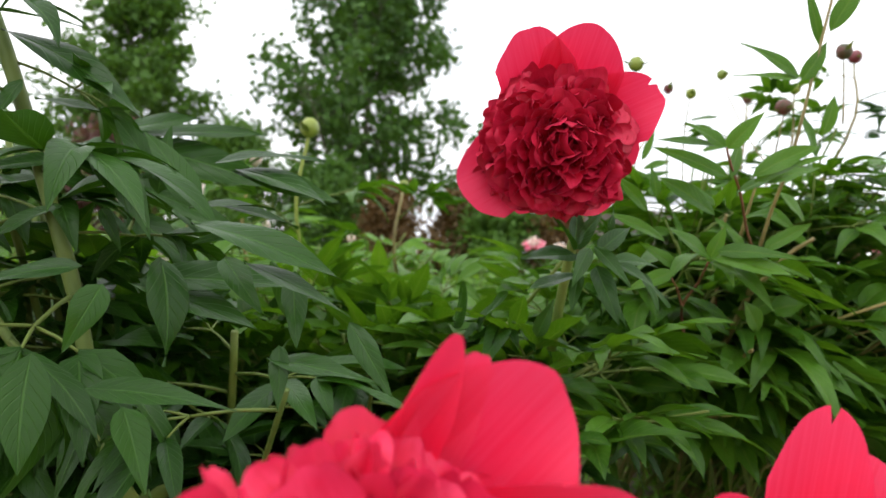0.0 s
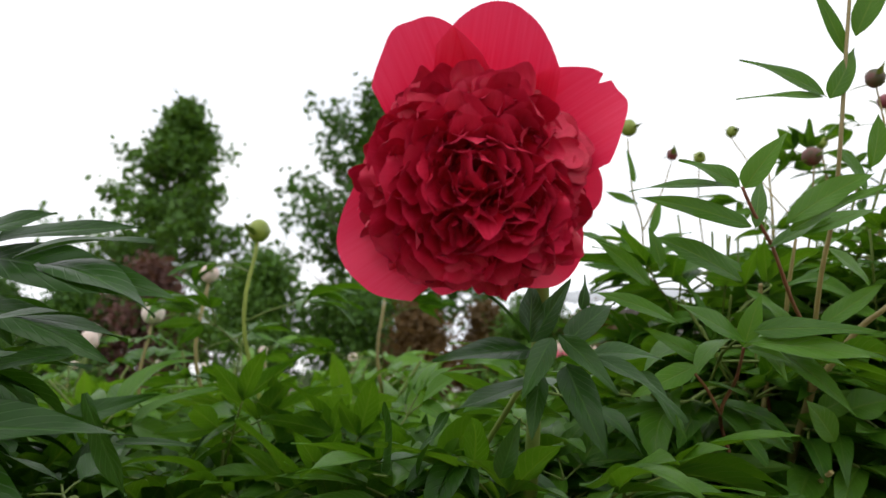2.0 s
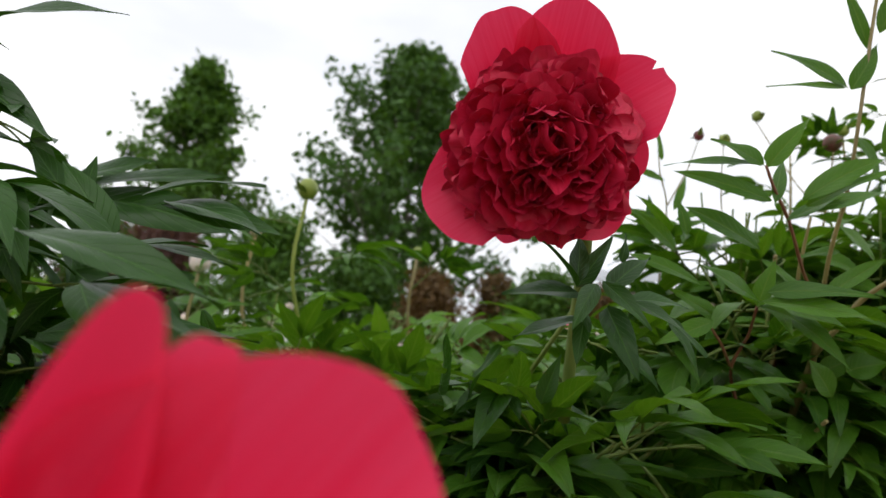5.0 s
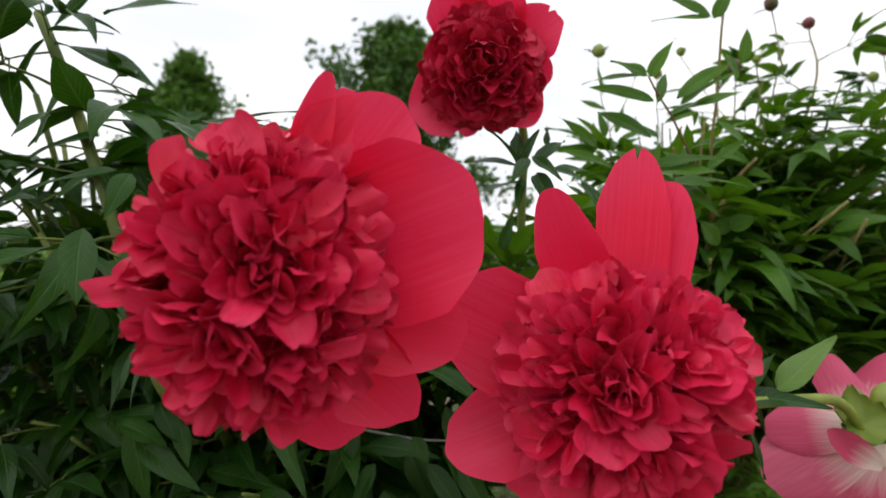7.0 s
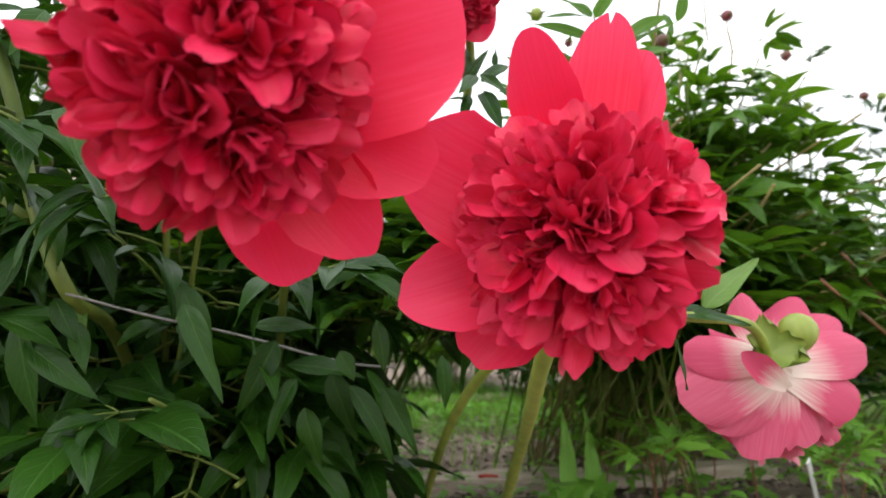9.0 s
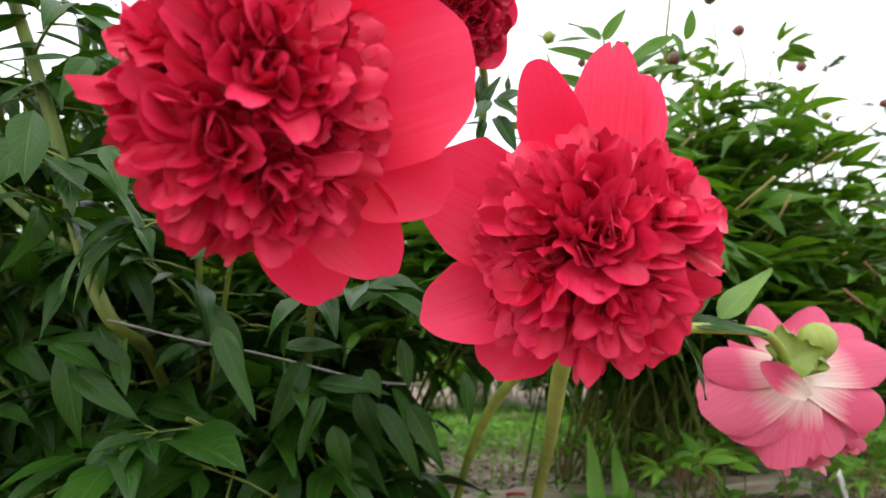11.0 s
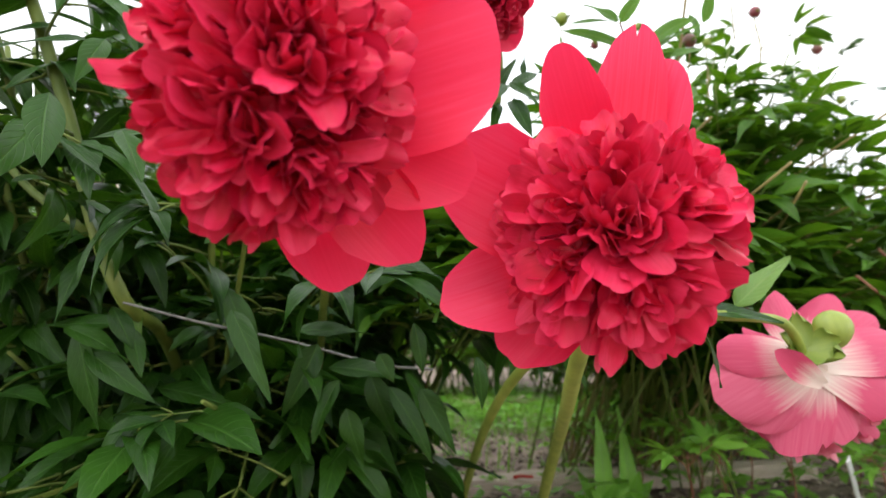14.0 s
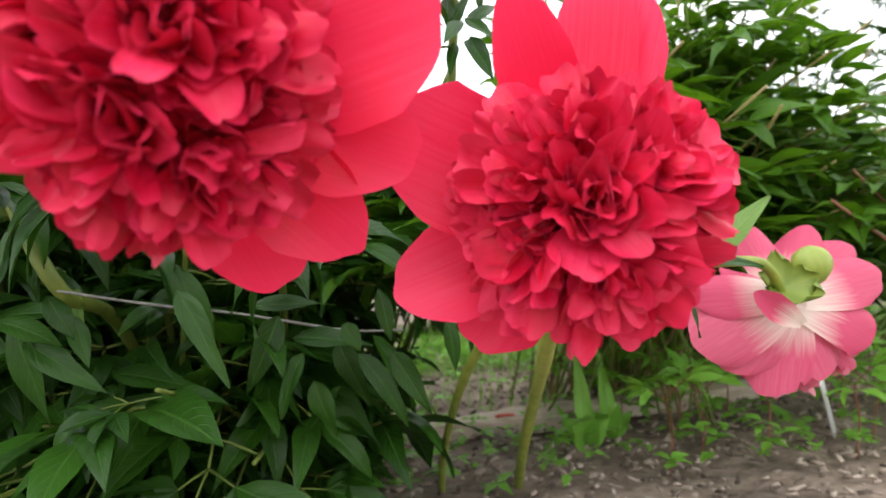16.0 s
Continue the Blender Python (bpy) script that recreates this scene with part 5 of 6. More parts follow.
under("stem", tube("stem", [(0.358, 1.17, 0.809), (0.398, 1.2, 0.878), (0.431, 1.245, 0.947)], 0.0014, 0.0009, STEM_TAN), right_plant)
under("stem", tube("stem", [(0.56, 1.15, 0.67), (0.57, 1.12, 0.768), (0.572, 1.1, 0.819), (0.572, 1.08, 0.873)], 0.0018, 0.0012, STEM_TAN), right_plant)
under("stem", tube("stem", [(0.584, 1.15, 0.798), (0.564, 1.18, 0.849), (0.542, 1.2, 0.91), (0.512, 1.2, 0.967)], 0.0012, 0.0008, STEM_TAN), right_plant)
under("stem", tube("stem", [(0.603, 0.97, 0.831), (0.596, 0.96, 0.883), (0.588, 0.95, 0.924)], 0.0014, 0.0010, STEM_TAN), right_plant)

rng = random.Random(28)
ends = [(rng.uniform(0.30, 0.56), rng.uniform(0.86, 1.15), rng.uniform(0.54, 0.75)) for k in range(20)] + [(rng.uniform(0.56, 0.95), rng.uniform(0.95, 1.3), rng.uniform(0.42, 0.62)) for k in range(18)]
bush("peony_plant", "leafy green peony plant with broad fresh leaflets", (0.52, 1.42, 0), ends, LEAVES_FRESH, 78, 8, 0.0024, STEM, 0.22, clear_of_walk, 1.25, 0.62, lift=(-15, 40))

rng = random.Random(26)
ends = [(rng.uniform(0.52, 1.05), rng.uniform(1.50, 1.80), rng.uniform(0.16, 0.42)) for k in range(11)]
bush("peony_plant", "low dark green peony leaves round the feet of taller stems", (0.72, 1.80, 0), ends, LEAVES_FRESH, 82, 6, 0.0026, STEM, 0.16, None, 1.05, 0.4, lift=(-30, 30))

rng = random.Random(27)
ends = [(0.80 + rng.uniform(-0.30, 0.34), 1.75 + rng.uniform(-0.35, 0.25), rng.uniform(0.36, 0.72)) for k in range(26)]
bush("peony_plant", "fresh green peony bush behind the tall plant", (0.82, 1.85, 0), ends, LEAVES, 76, 8, 0.0042, STEM, 0.15, None, 1.1, 0.35)

rng = random.Random(25)
ends = [(1.45 + rng.uniform(-0.6, 0.9), 2.05 + rng.uniform(-0.5, 0.5), rng.uniform(0.30, 0.94)) for k in range(64)]
far_right = bush("peony_plant", "dense dark green peony bush with thin budded stems", (1.35, 2.1, 0), ends, LEAVES, 81, 8, 0.0045, STEM, 0.25, None, 1.2, 0.25)
for k, q in enumerate([(1.105, 1.6, 1.03), (1.14, 1.6, 1.10), (1.36, 1.85, 1.05), (1.59, 1.9, 1.11), (1.65, 1.9, 1.11)]):
    q = Vector(q)
    b = Vector((1.3 + rng.uniform(-0.2, 0.2), 2.05, -0.02))
    stem_with_leaves(far_right, [b, b.lerp(q, 0.5), q - Vector((0.0, 0, 0.2)), q], 0.004, 0.0014, LEAVES, rng, 4, STEM, 0.6, 0.65, None, (10, 50), 50 + k)
    bud(far_right, q, (0.1, -0.1, 1), 0.014, 400 + k * 5, BUD_RED if k % 2 else SEPAL)

rng = random.Random(35)
bush("peony_plant", "young peony plant with reddish stems and yellow-green leaves", (1.15, 1.15, 0),
                [(0.74, 0.92, 0.42), (0.82, 0.98, 0.47), (0.98, 1.0, 0.50), (0.92, 1.05, 0.42), (1.05, 0.95, 0.45), (0.86, 0.92, 0.36)], LEAVES_FRESH, 91, 6, 0.004, STEM_RED, 0.03, None, 0.95, 0.45)

# stem of the hanging pale bloom, with its own leaves
pale_plant = thing("peony_plant", (0.120, 1.02, 0), "bent peony stem bearing a hanging pale bloom", "peony plant", "peony plants")
under("stem", tube("stem", [(0.120, 1.02, -0.02), (0.130, 0.90, 0.10), (0.160, 0.70, 0.245), (0.205, 0.58, 0.322), (0.265, 0.52, 0.349), (0.330, 0.530, 0.352), (0.395, 0.560, 0.351), (0.439, 0.590, 0.347), (0.465, 0.612, 0.334), (0.486, 0.633, 0.308)], 0.0058, 0.0050, STEM_LIGHT), pale_plant)
single_leaflet(pale_plant, (0.377, 0.550, 0.360), (0.428, 0.540, 0.409), (-0.5, -0.7, 0.5), 0.0145, LEAF_PALE, 3, 0.2)
single_leaflet(pale_plant, (0.341, 0.540, 0.357), (0.421, 0.540, 0.353), (0, -0.45, 1), 0.0130, LEAF, 4, 0.25)
single_leaflet(pale_plant, (0.338, 0.540, 0.347), (0.366, 0.540, 0.290), (0.6, -0.6, 0.5), 0.0085, LEAF, 5, 0.3)
single_leaflet(pale_plant, (0.345, 0.545, 0.358), (0.376, 0.540, 0.399), (-0.6, -0.7, 0.3), 0.0090, LEAF, 6, 0.3)
single_leaflet(pale_plant, (0.365, 0.555, 0.355), (0.412, 0.575, 0.362), (0.2, -0.5, 0.9), 0.0090, LEAF, 8, 0.2)

# ---------------------------------------------------------------- weeds, seedlings, stake
stake = thing("plant_label", (0.851, 1.127, 0), "white plastic plant label stuck slanting in the soil", "plant label")
bm = bmesh.new()
bmesh.ops.create_cube(bm, size=1)
bmesh.ops.scale(bm, vec=(0.013, 0.0025, 0.27), verts=bm.verts)
bmesh.ops.bevel(bm, geom=bm.edges[:], offset=0.0009, segments=2, affect="EDGES")
sm = bpy.data.meshes.new("blade")
bm.to_mesh(sm)
bm.free()
sm.materials.append(STAKE)
under("blade", sm, stake, frame_from((-0.123, -0.166, 0.138), (0, -1, 0.3), (0.794, 1.050, 0.064)))

tag = new("plant_tag", tube("plant_tag", [(0.245, 1.312, 0.031), (0.262, 1.314, 0.033), (0.285, 1.318, 0.031)], 0.004, 0.003, REDTAG, 6, 2, 0.1, 2))
tagged(tag, "small red plastic tag lying on the edging board", "plant tag")
stone = new("stone", ball("stone", (0.0, 0.0, 0.0), (0.028, 0.018, 0.014), PLANK, 21, 0.35))
stone.location = (0.60, 1.46, 0.008)
tagged(stone, "pale stone lying beside the edging board", "stone")

rng = random.Random(45)
weeds = [(0.40, 1.17), (0.46, 1.22)]
for k, (x, y) in enumerate(weeds):
    w = thing("weed", (x, y, 0), "broad-leaved green weed growing from the soil", "weed", "weeds")
    for q in range(5 - k):
        yaw = q * 2.4 + 0.5
        ln = (0.19, 0.08, 0.09, 0.07, 0.06)[q]
        lean = (0.08, 0.7, 0.8, 0.9, 0.8)[q]
        d = Vector((math.sin(yaw) * lean, math.cos(yaw) * lean, 1)).normalized()
        single_leaflet(w, (x, y, -0.005), Vector((x, y, 0)) + d * ln, (-d.x * 0.5, -1, 0.3), 0.018, WEED, 60 + q + 9 * k, 0.35, 0.2)

spots = []
while len(spots) < 44:
    p = (rng.uniform(0.42, 1.45), rng.uniform(1.0, 1.9))
    if all((p[0] - q[0]) ** 2 + (p[1] - q[1]) ** 2 > 0.012 for q in spots):
        spots.append(p)
for k, (x, y) in enumerate(spots):
    s = thing("peony_seedling", (x, y, 0), "small peony seedling with a red stalk and green leaflets", "seedling", "seedlings")
    hgt = rng.uniform(0.05, 0.13)
    under("stem", tube("stem", [(x, y, -0.01), (x + 0.01, y, hgt * 0.5), (x + rng.uniform(-0.02, 0.02), y - 0.01, hgt)], 0.0019, 0.0013, STEM_RED, 5, 3), s)
    for q in range(3):
        m = Matrix.Translation((x, y - 0.008, hgt)) @ Euler((radians(rng.uniform(5, 40)), 0, radians(q * 125 + rng.uniform(-30, 30)))).to_matrix().to_4x4()
        under("leaf", LEAVES_SEEDLING[rng.randrange(3)], s, m)


def strew(name, label, category, count, area, maker, mat, seed):
    """Many small pieces over the soil, as one uncounted thing."""
    r = random.Random(seed)
    h = Heap()
    for k in range(count):
        x, y = r.uniform(area[0], area[1]), r.uniform(area[2], area[3])
        maker(h, r, x, y)
    ob = new(name, h.mesh(name, [mat]))
    return tagged(ob, label, category, kind="stuff")


def chip(h, r, x, y):
    a, b, c = r.uniform(0.003, 0.012), r.uniform(0.002, 0.005), r.uniform(0.001, 0.003)
    m = Matrix.Translation((x, y, 0.004 + 0.022 * noise.noise(Vector((x * 3, y * 3, 0))))) @ Euler((r.uniform(-0.5, 0.5), r.uniform(-0.5, 0.5), r.uniform(0, 6.3))).to_matrix().to_4x4()
    v = [(-a, -b * 0.7, -c), (a, -b, -c), (a * 0.8, b, -c), (-a, b * 0.8, -c), (-a * 0.9, -b * 0.6, c), (a * 0.9, -b * 0.8, c), (a * 0.7, b * 0.8, c), (-a * 0.8, b * 0.7, c)]
    h.add(v, [(0, 3, 2, 1), (4, 5, 6, 7), (0, 1, 5, 4), (1, 2, 6, 5), (2, 3, 7, 6), (3, 0, 4, 7)], None, 0, m)


def blade_of_grass(h, r, x, y):
    ln, w = r.uniform(0.03, 0.11), r.uniform(0.0012, 0.003)
    yaw, lean = r.uniform(0, 6.3), r.uniform(0.1, 0.9)
    dx, dy = math.cos(yaw), math.sin(yaw)
    v, uv = [], []
    for j in range(4):
        t = j / 3
        c = Vector((x + dx * lean * ln * t * t, y + dy * lean * ln * t * t, ln * t * (1 - 0.3 * lean * t) - 0.004))
        s = Vector((-dy, dx, 0)) * w * (1 - t * 0.9)
        v += [c - s, c + s]
        uv += [(-0.6, t), (0.6, t)]
    h.add(v, [(0, 1, 3, 2), (2, 3, 5, 4), (4, 5, 7, 6)], uv)


def clover(h, r, x, y):
    z, ln = r.uniform(0.01, 0.07), r.uniform(0.012, 0.036)
    for q in range(r.choice((3, 4, 5))):
        v, f, uv = leaflet_arrays(r, ln, ln * 0.32, 0.3, 0.5, 3, 4)
        h.add(v, f, uv, 0, Matrix.Translation((x, y, z)) @ Euler((r.uniform(-0.2, 0.6), 0, r.uniform(0, 6.3))).to_matrix().to_4x4())


strew("wood_mulch", "brown and grey wood chips strewn over the soil", "mulch", 7000, (-0.8, 1.9, 0.45, 2.4), chip, CHIPS, 71)
strew("grass", "thin green grass and weed blades beyond the board", "grass", 5200, (-0.6, 2.1, 1.92, 3.2), blade_of_grass, WEED, 72)
strew("low_weeds", "low leafy green weeds between the beds", "weeds", 3600, (-0.6, 2.1, 2.00, 3.2), clover, WEED, 73)
strew("weed_sprouts", "sparse weed sprouts on the soil", "weeds", 340, (-0.1, 1.5, 0.95, 1.42), clover, WEED, 74)
strew("thin_grass", "thin grass blades and sprouts on bare soil behind the board", "grass", 300, (-0.3, 1.6, 1.46, 1.95), blade_of_grass, WEED, 75)
strew("young_weeds", "scattered young weeds on the soil behind the board", "weeds", 170, (-0.3, 1.6, 1.50, 2.05), clover, WEED, 76)

# ---------------------------------------------------------------- peony beds behind
field = []
rng = random.Random(55)
for row, (y0, n, span) in enumerate([(1.42, 5, (-1.75, -0.15)), (1.75, 1, (-0.5, -0.2)), (1.95, 5, (-2.2, -0.2)), (2.5, 6, (-2.8, -0.3)), (2.9, 3, (-0.2, 1.3)), (3.3, 8, (-3.4, 3.2)), (4.3, 8, (-4.4, 4.4)), (5.6, 9, (-5.5, 6))]):
    for k in range(n):
        x = span[0] + (span[1] - span[0]) * (k + 0.5) / n + rng.uniform(-0.12, 0.12)
        field.append((x, y0 + rng.uniform(-0.18, 0.18), rng.uniform(0.48, 0.66) + (0.08 if row < 3 else 0.0), row))
for k, (x, y, hgt, row) in enumerate(field):
    near = row < 5
    ends = [(x + rng.uniform(-0.36, 0.36), y + rng.uniform(-0.32, 0.32), hgt * rng.uniform(0.6, 1.0)) for q in range(13 if near else 10)]
    pl = bush("peony_plant", "leafy green peony plant in the bed behind", (x, y, 0), ends, LEAVES_BRIGHT if row < 3 else LEAVES_FIELD, 500 + k, 6, 0.004, STEM, 0.12, None, 1.2 if row < 3 else 1.1, 0.35, joined=row > 2)
    for q in range(rng.choice((0, 1, 1, 2)) if row > 2 and row != 4 else 0):
        top = Vector((x + rng.uniform(-0.3, 0.3), y + rng.uniform(-0.3, 0.1), hgt + rng.uniform(0.02, 0.14)))
        under("stem", tube("stem", [(x, y, 0.2), (top.x * 0.6 + x * 0.4, top.y, 0.4), top], 0.003, 0.0025, STEM_TAN, 5, 3), pl)
        bud(pl, top, (rng.uniform(-0.3, 0.3), -0.2, 1), rng.uniform(0.013, 0.022), 700 + k * 9 + q, BLUSH)

rng = random.Random(58)
for k, (x, y, hgt) in enumerate([(0.95, 3.3, 0.82), (1.45, 3.2, 0.86), (1.95, 3.5, 0.85), (0.4, 3.6, 0.74), (2.6, 3.4, 0.9)]):
    ends = [(x + rng.uniform(-0.4, 0.4), y + rng.uniform(-0.3, 0.3), hgt * rng.uniform(0.55, 1.0)) for q in range(16)]
    bush("peony_plant", "leafy peony plant carrying open pale blooms", (x, y, 0), ends, LEAVES_FIELD, 560 + k, 7, 0.004, STEM, 0.12, None, 1.1, 0.3, joined=True)
    for q in range(2):
        p = Vector((x + rng.uniform(-0.25, 0.25), y - rng.uniform(0.2, 0.35), hgt + rng.uniform(-0.03, 0.06)))
        bloom("peony_bloom", "pale blush peony bloom open above the leaves", p, (rng.uniform(-0.4, 0.4), -0.5, 0.8), (1, 0, 0), (0, 0, 1), 0.04,
              [(a, 80, 0.06, 0.03, 0.2) for a in (0, 60, 120, 180, 240, 300)], BLUSH, PINKISH if q else BLUSH, 80 + k * 2 + q, 26, 80)

mid = thing("peony_plant", (-0.30, 1.4, 0), "peony stems with round buds rising over the leaves", "peony plant", "peony plants")
rng = random.Random(57)
for k, (q, r0, mt, sm_) in enumerate([((-0.227, 1.109, 0.797), 0.0170, SEPAL, STEM_LIGHT), ((-0.374, 1.254, 0.762), 0.016, BLUSH, STEM_TAN), ((-0.531, 1.35, 0.702), 0.022, BLUSH, STEM_TAN), ((-0.087, 1.40, 0.750), 0.0115, SEPAL, STEM_TAN), ((-0.694, 1.40, 0.655), 0.020, BLUSH, STEM), ((-0.90, 1.7, 0.70), 0.02, BLUSH, STEM)]):
    q = Vector(q)
    b = Vector((q.x + 0.05, q.y + 0.15, -0.02))
    stem_with_leaves(mid, [b, b.lerp(q, 0.5) + Vector((0.02, 0, 0)), q - Vector((0.01, 0, 0.15)), q], 0.0040, 0.0030, LEAVES_FRESH, rng, 4, sm_, 0.35, 0.9, None, (0, 45), 90 + k)
    bud(mid, q, (0.1, -0.1, 1), r0, 600 + k * 5, mt)


# ---------------------------------------------------------------- trees and shrubs
def leaf_cloud(name, centres, per, spread, size, mat, seed):
    """Many small folded leaves round the given twig ends, as one crown."""
    r = np.random.RandomState(seed)
    n = len(centres) * per
    c = np.repeat(np.asarray(centres), per, axis=0) + r.normal(0, 1, (n, 3)) * spread
    a = r.normal(0, 1, (n, 3))
    a[:, 2] -= 0.2
    a /= np.linalg.norm(a, axis=1, keepdims=True)
    b = np.cross(a, r.normal(0, 1, (n, 3)))
    b /= np.linalg.norm(b, axis=1, keepdims=True)
    nn = np.cross(a, b)
    s = size * r.uniform(0.6, 1.3, (n, 1))
    pts = np.stack([c, c + a * s * 0.5 + b * s * 0.32 + nn * s * 0.1, c + a * s, c + a * s * 0.5 - b * s * 0.32 + nn * s * 0.1], axis=1).reshape(-1, 3)
    faces = [(4 * k, 4 * k + 1, 4 * k + 2, 4 * k + 3) for k in range(n)]
    uv = np.tile(np.array([(0, 0), (0.8, 0.5), (0, 1), (-0.8, 0.5)]), (n, 1))
    return mesh_from(name, pts, faces, [mat], uv)


def tree(label, base, height, half_width, seed, leaf, limbs, per, spread, low=0.12, mat=TREE_LEAF, category="tree", group="trees", name="tree", shape=0.8, trunk_r=None):
    r = random.Random(seed)
    base = Vector(base)
    t = thing(name, base, label, category, group)
    tr = trunk_r or height * 0.013
    trunk = [base + Vector((0, 0, -0.1)), base + Vector((r.uniform(-0.1, 0.1), 0, height * 0.35)), base + Vector((r.uniform(-0.2, 0.2), r.uniform(-0.2, 0.2), height * 0.7)), base + Vector((r.uniform(-0.15, 0.15), 0, height * 0.97))]
    tp = smooth_path(trunk, 10)
    h = Heap()
    v, f = tube_arrays(trunk, tr, tr * 0.12, 8, 6)
    h.add(v, f, None)
    under("trunk", h.mesh("trunk", [BARK]), t)
    ends = []
    for k in range(limbs):
        h = Heap()
        g = low + (0.98 - low) * (k + r.random()) / limbs
        p = tp[min(len(tp) - 1, int(g * (len(tp) - 1)))]
        yaw = k * 2.4 + r.uniform(-0.4, 0.4)
        q0 = (g - low) / (1 - low)
        prof = (1.02 - q0) ** shape * min(1, q0 / 0.16 + 0.35)
        reach = half_width * prof * r.uniform(0.72, 1.12)
        rise = reach * r.uniform(0.35, 0.95)
        e = p + Vector((math.cos(yaw) * reach, math.sin(yaw) * reach, rise))
        m = p.lerp(e, 0.5) + Vector((0, 0, -0.1 * reach))
        v, f = tube_arrays([p, m, e], tr * 0.35 * (1 - 0.6 * g), tr * 0.05, 5, 3)
        h.add(v, f, None)
        for q in range(5):
            s = r.uniform(0.3, 1.0)
            c = p.lerp(m, s * 2) if s < 0.5 else m.lerp(e, s * 2 - 1)
            d = Vector((r.uniform(-1, 1), r.uniform(-1, 1), r.uniform(-0.3, 1.0))) * reach * 0.38
            v, f = tube_arrays([c, c + d * 0.5 + Vector((0, 0, 0.03)), c + d], tr * 0.10, tr * 0.03, 4, 1)
            h.add(v, f, None)
            for w in (0.35, 0.7, 1.0):
                ends.append(c + d * w)
        ends.append(e)
        under("limb", h.mesh("limb", [BARK]), t)
    tagged(under("crown", leaf_cloud("crown", ends, per, spread, leaf, mat, seed), t), kind="stuff")
    return t


tree("tall leafy green tree with a ragged pointed crown", (-7.3, 13.0, 0), 7.4, 2.2, 3, 0.17, 66, 13, 0.12, shape=0.95)
tree("broad leafy green tree with an airy crown", (-2.4, 13.4, 0), 7.8, 3.0, 5, 0.18, 66, 15, 0.13, shape=0.75)
tree("smaller leafy tree at the garden's far edge", (-11.6, 15.5, 0), 2.9, 0.9, 8, 0.11, 16, 8, 0.15)
tree("low green spruce-like shrub below the trees", (-2.2, 9.6, 0), 2.1, 1.1, 9, 0.10, 30, 18, 0.12, 0.03, TREE_LEAF, "shrub", "shrubs", "shrub")
tree("bronze-leaved shrub behind the peonies", (-1.1, 9.0, 0), 1.7, 0.7, 10, 0.09, 26, 16, 0.10, 0.03, BRONZE_LEAF, "shrub", "shrubs", "shrub")
tree("bronze-leaved shrub beside the grey shed", (-0.1, 9.4, 0), 1.7, 0.7, 12, 0.09, 26, 16, 0.10, 0.03, BRONZE_LEAF, "shrub", "shrubs", "shrub")
tree("dusky purple-leaved shrub under the tree", (-5.4, 9.0, 0), 2.5, 1.1, 13, 0.09, 34, 18, 0.11, 0.03, PURPLE_LEAF, "shrub", "shrubs", "shrub")
tree("green garden shrub before the grey shed", (0.55, 8.8, 0), 1.75, 0.9, 21, 0.09, 28, 18, 0.11, 0.03, TREE_LEAF, "shrub", "shrubs", "shrub")
tree("bronze-leaved shrub before the grey shed", (1.4, 9.3, 0), 1.55, 0.8, 22, 0.09, 26, 16, 0.10, 0.03, BRONZE_LEAF, "shrub", "shrubs", "shrub")
tree("broad green shrub at the bed's end", (-6.2, 8.6, 0), 2.0, 1.1, 23, 0.10, 30, 18, 0.12, 0.03, TREE_LEAF, "shrub", "shrubs", "shrub")
tree("broad green shrub at the garden's edge", (-8.2, 9.2, 0), 2.2, 1.2, 24, 0.10, 30, 18, 0.12, 0.03, TREE_LEAF, "shrub", "shrubs", "shrub")
tree("green garden shrub under the tree", (-3.6, 9.0, 0), 2.5, 1.3, 14, 0.09, 40, 18, 0.12, 0.03, TREE_LEAF, "shrub", "shrubs", "shrub")
tree("purple-leaved shrub at the bed's end", (-7.0, 9.8, 0), 1.9, 1.0, 15, 0.09, 26, 16, 0.12, 0.03, PURPLE_LEAF, "shrub", "shrubs", "shrub")

# ---------------------------------------------------------------- shed
shed = thing("shed", (4.2, 13.6, 0), "low grey boarded shed with a pale sheet roof", "shed")
for k in range(30):
    x = 1.6 + k * 0.19
    bm = bmesh.new()
    bmesh.ops.create_cube(bm, size=1)
    bmesh.ops.scale(bm, vec=(0.18, 0.03, 2.05), verts=bm.verts)
    bmesh.ops.bevel(bm, geom=bm.edges[:], offset=0.006, segments=1, affect="EDGES")
    me = bpy.data.meshes.new("board")
    bm.to_mesh(me)
    bm.free()
    me.materials.append(BOARD)
    under("board", me, shed, Matrix.Translation((x, 12.3 + 0.012 * (k % 2), 1.02)))
bm = bmesh.new()
bmesh.ops.create_cube(bm, size=1)
bmesh.ops.scale(bm, vec=(5.7, 2.6, 2.0), verts=bm.verts)
me = bpy.data.meshes.new("body")
bm.to_mesh(me)
bm.free()
me.materials.append(BOARD)
under("body", me, shed, Matrix.Translation((4.36, 13.65, 1.0)))
rv, n = [], 80
for j, (y, z) in enumerate(((12.0, 2.12), (15.2, 2.75))):
    for i in range(n):
        rv.append((1.3 + 6.1 * i / (n - 1), y, z + 0.02 * math.cos(i * 1.57)))
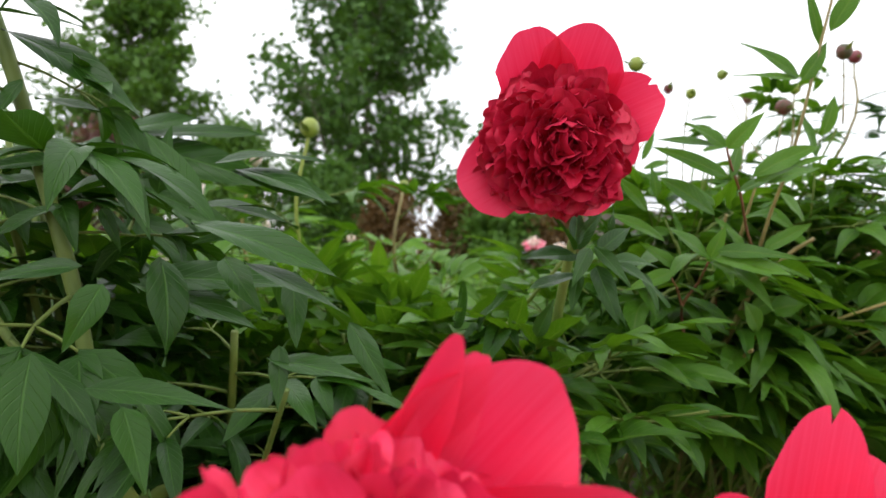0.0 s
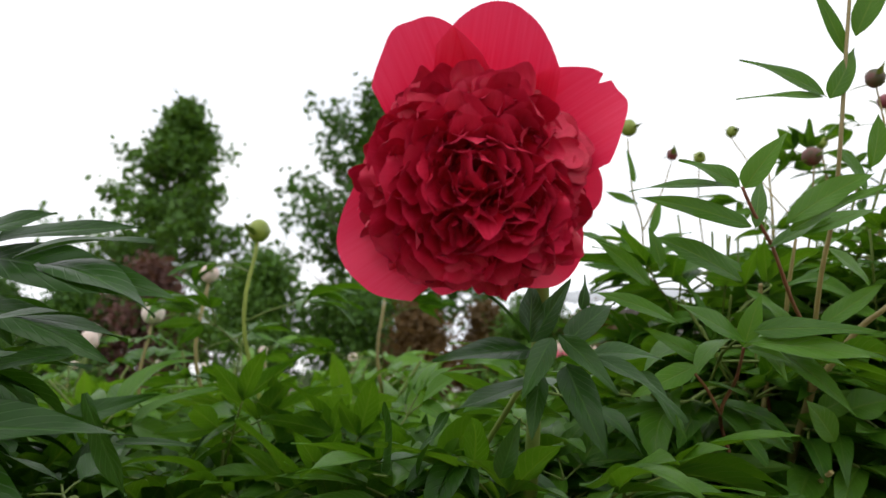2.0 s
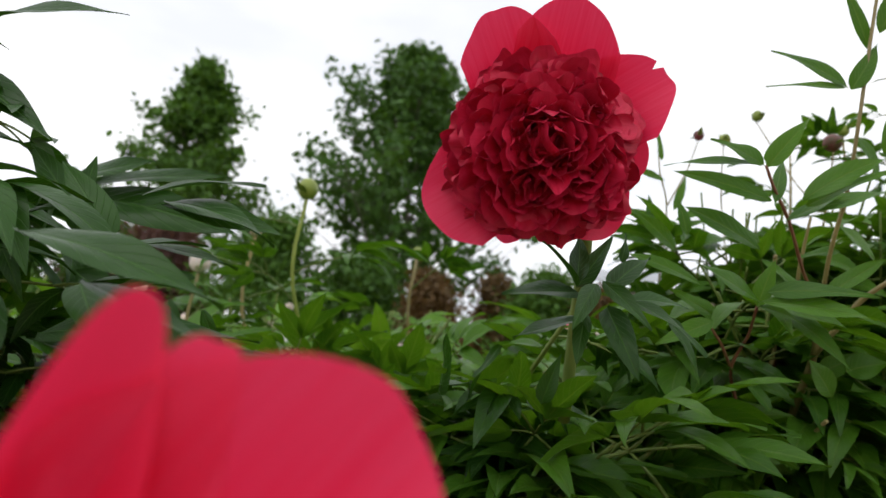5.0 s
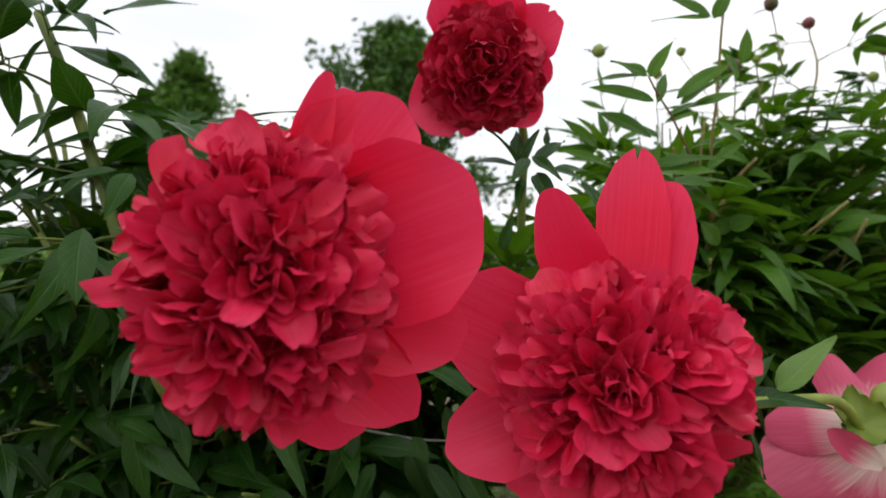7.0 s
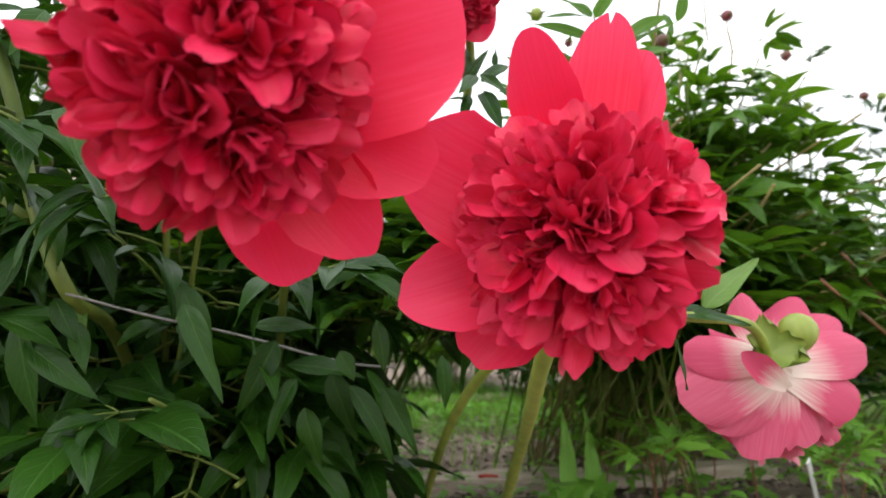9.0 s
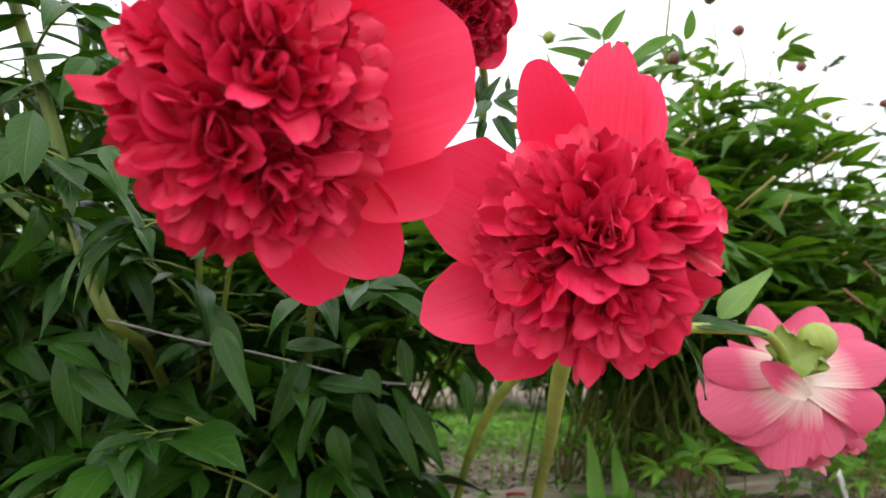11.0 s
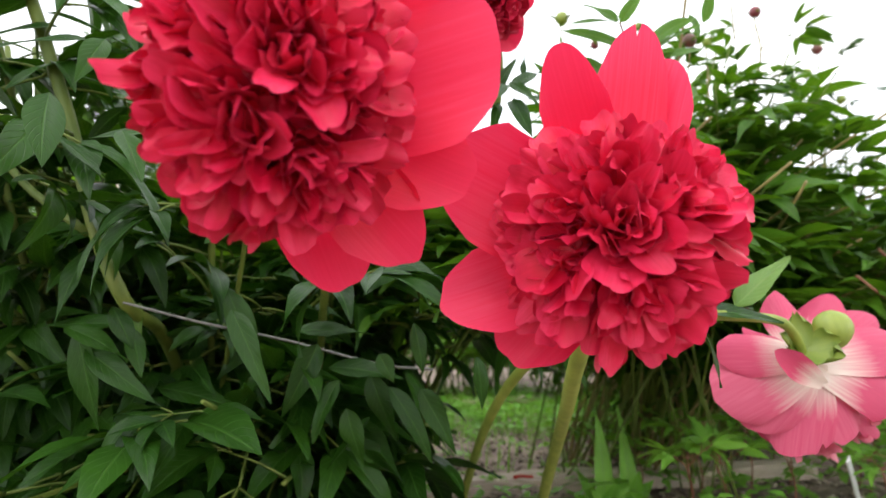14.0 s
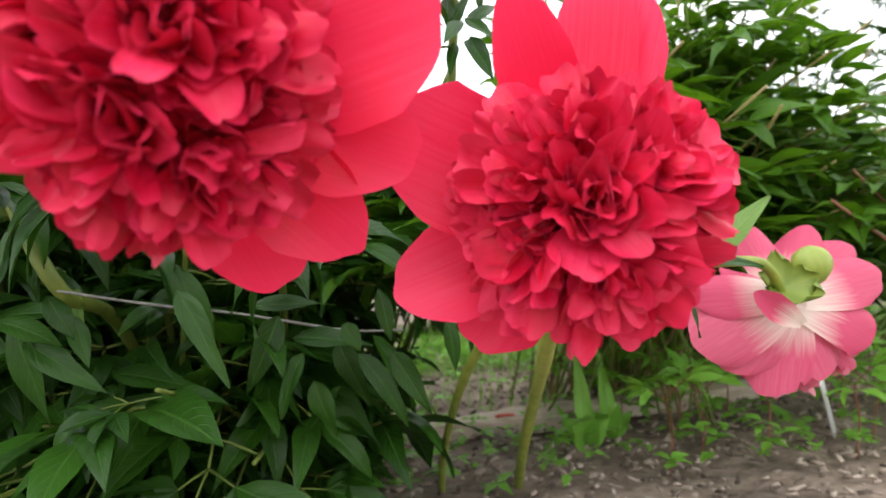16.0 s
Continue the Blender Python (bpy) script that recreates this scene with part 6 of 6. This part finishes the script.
for j, (y, z) in enumerate(((12.0, 2.19), (15.2, 2.82))):
    for i in range(n):
        rv.append((1.3 + 6.1 * i / (n - 1), y, z + 0.02 * math.cos(i * 1.57)))
rf = grid_faces(n, 2) + grid_faces(n, 2, 2 * n) + [(i, i + 1, 2 * n + i + 1, 2 * n + i) for i in range(n - 1)]
under("roof", mesh_from("roof", rv, rf, [ROOF]), shed)

# simple posts and rails standing in for white greenhouse-like structures between the shrubs
fence = thing("fence", (0.6, 12.0, 0), "low white painted posts and rails standing in for a greenhouse-like structure behind the shrubs", "fence")
for k in range(9):
    bm = bmesh.new()
    bmesh.ops.create_cube(bm, size=1)
    bmesh.ops.scale(bm, vec=(0.07, 0.05, 1.0), verts=bm.verts)
    bmesh.ops.bevel(bm, geom=bm.edges[:], offset=0.008, segments=1, affect="EDGES")
    me = bpy.data.meshes.new("post")
    bm.to_mesh(me)
    bm.free()
    me.materials.append(WHITEPAINT)
    under("post", me, fence, Matrix.Translation((-1.6 + k * 0.38, 12.0, 0.5)))
for k, z in enumerate((0.35, 0.66, 0.95)):
    bm = bmesh.new()
    bmesh.ops.create_cube(bm, size=1)
    bmesh.ops.scale(bm, vec=(3.2, 0.03, 0.13), verts=bm.verts)
    bmesh.ops.bevel(bm, geom=bm.edges[:], offset=0.006, segments=1, affect="EDGES")
    me = bpy.data.meshes.new("rail")
    bm.to_mesh(me)
    bm.free()
    me.materials.append(WHITEPAINT)
    under("rail", me, fence, Matrix.Translation((-0.1, 11.955, z)))

# far treeline all round
tv, tf = [], []
n = 240
for i in range(n):
    a = 2 * math.pi * i / n
    hh = 5 + 4 * noise.noise(Vector((math.cos(a) * 6, math.sin(a) * 6, 0))) + 1.5 * noise.noise(Vector((math.cos(a) * 30, math.sin(a) * 30, 4)))
    for z in (-1, max(2.0, hh)):
        tv.append((220 * math.cos(a), 220 * math.sin(a), z))
for i in range(n):
    k = (i + 1) % n
    tf.append((2 * i, 2 * k, 2 * k + 1, 2 * i + 1))
tagged(new("backdrop", mesh_from("backdrop", tv, tf, [FARWOOD])), "far green line of woods on the horizon", "woods", kind="structure")
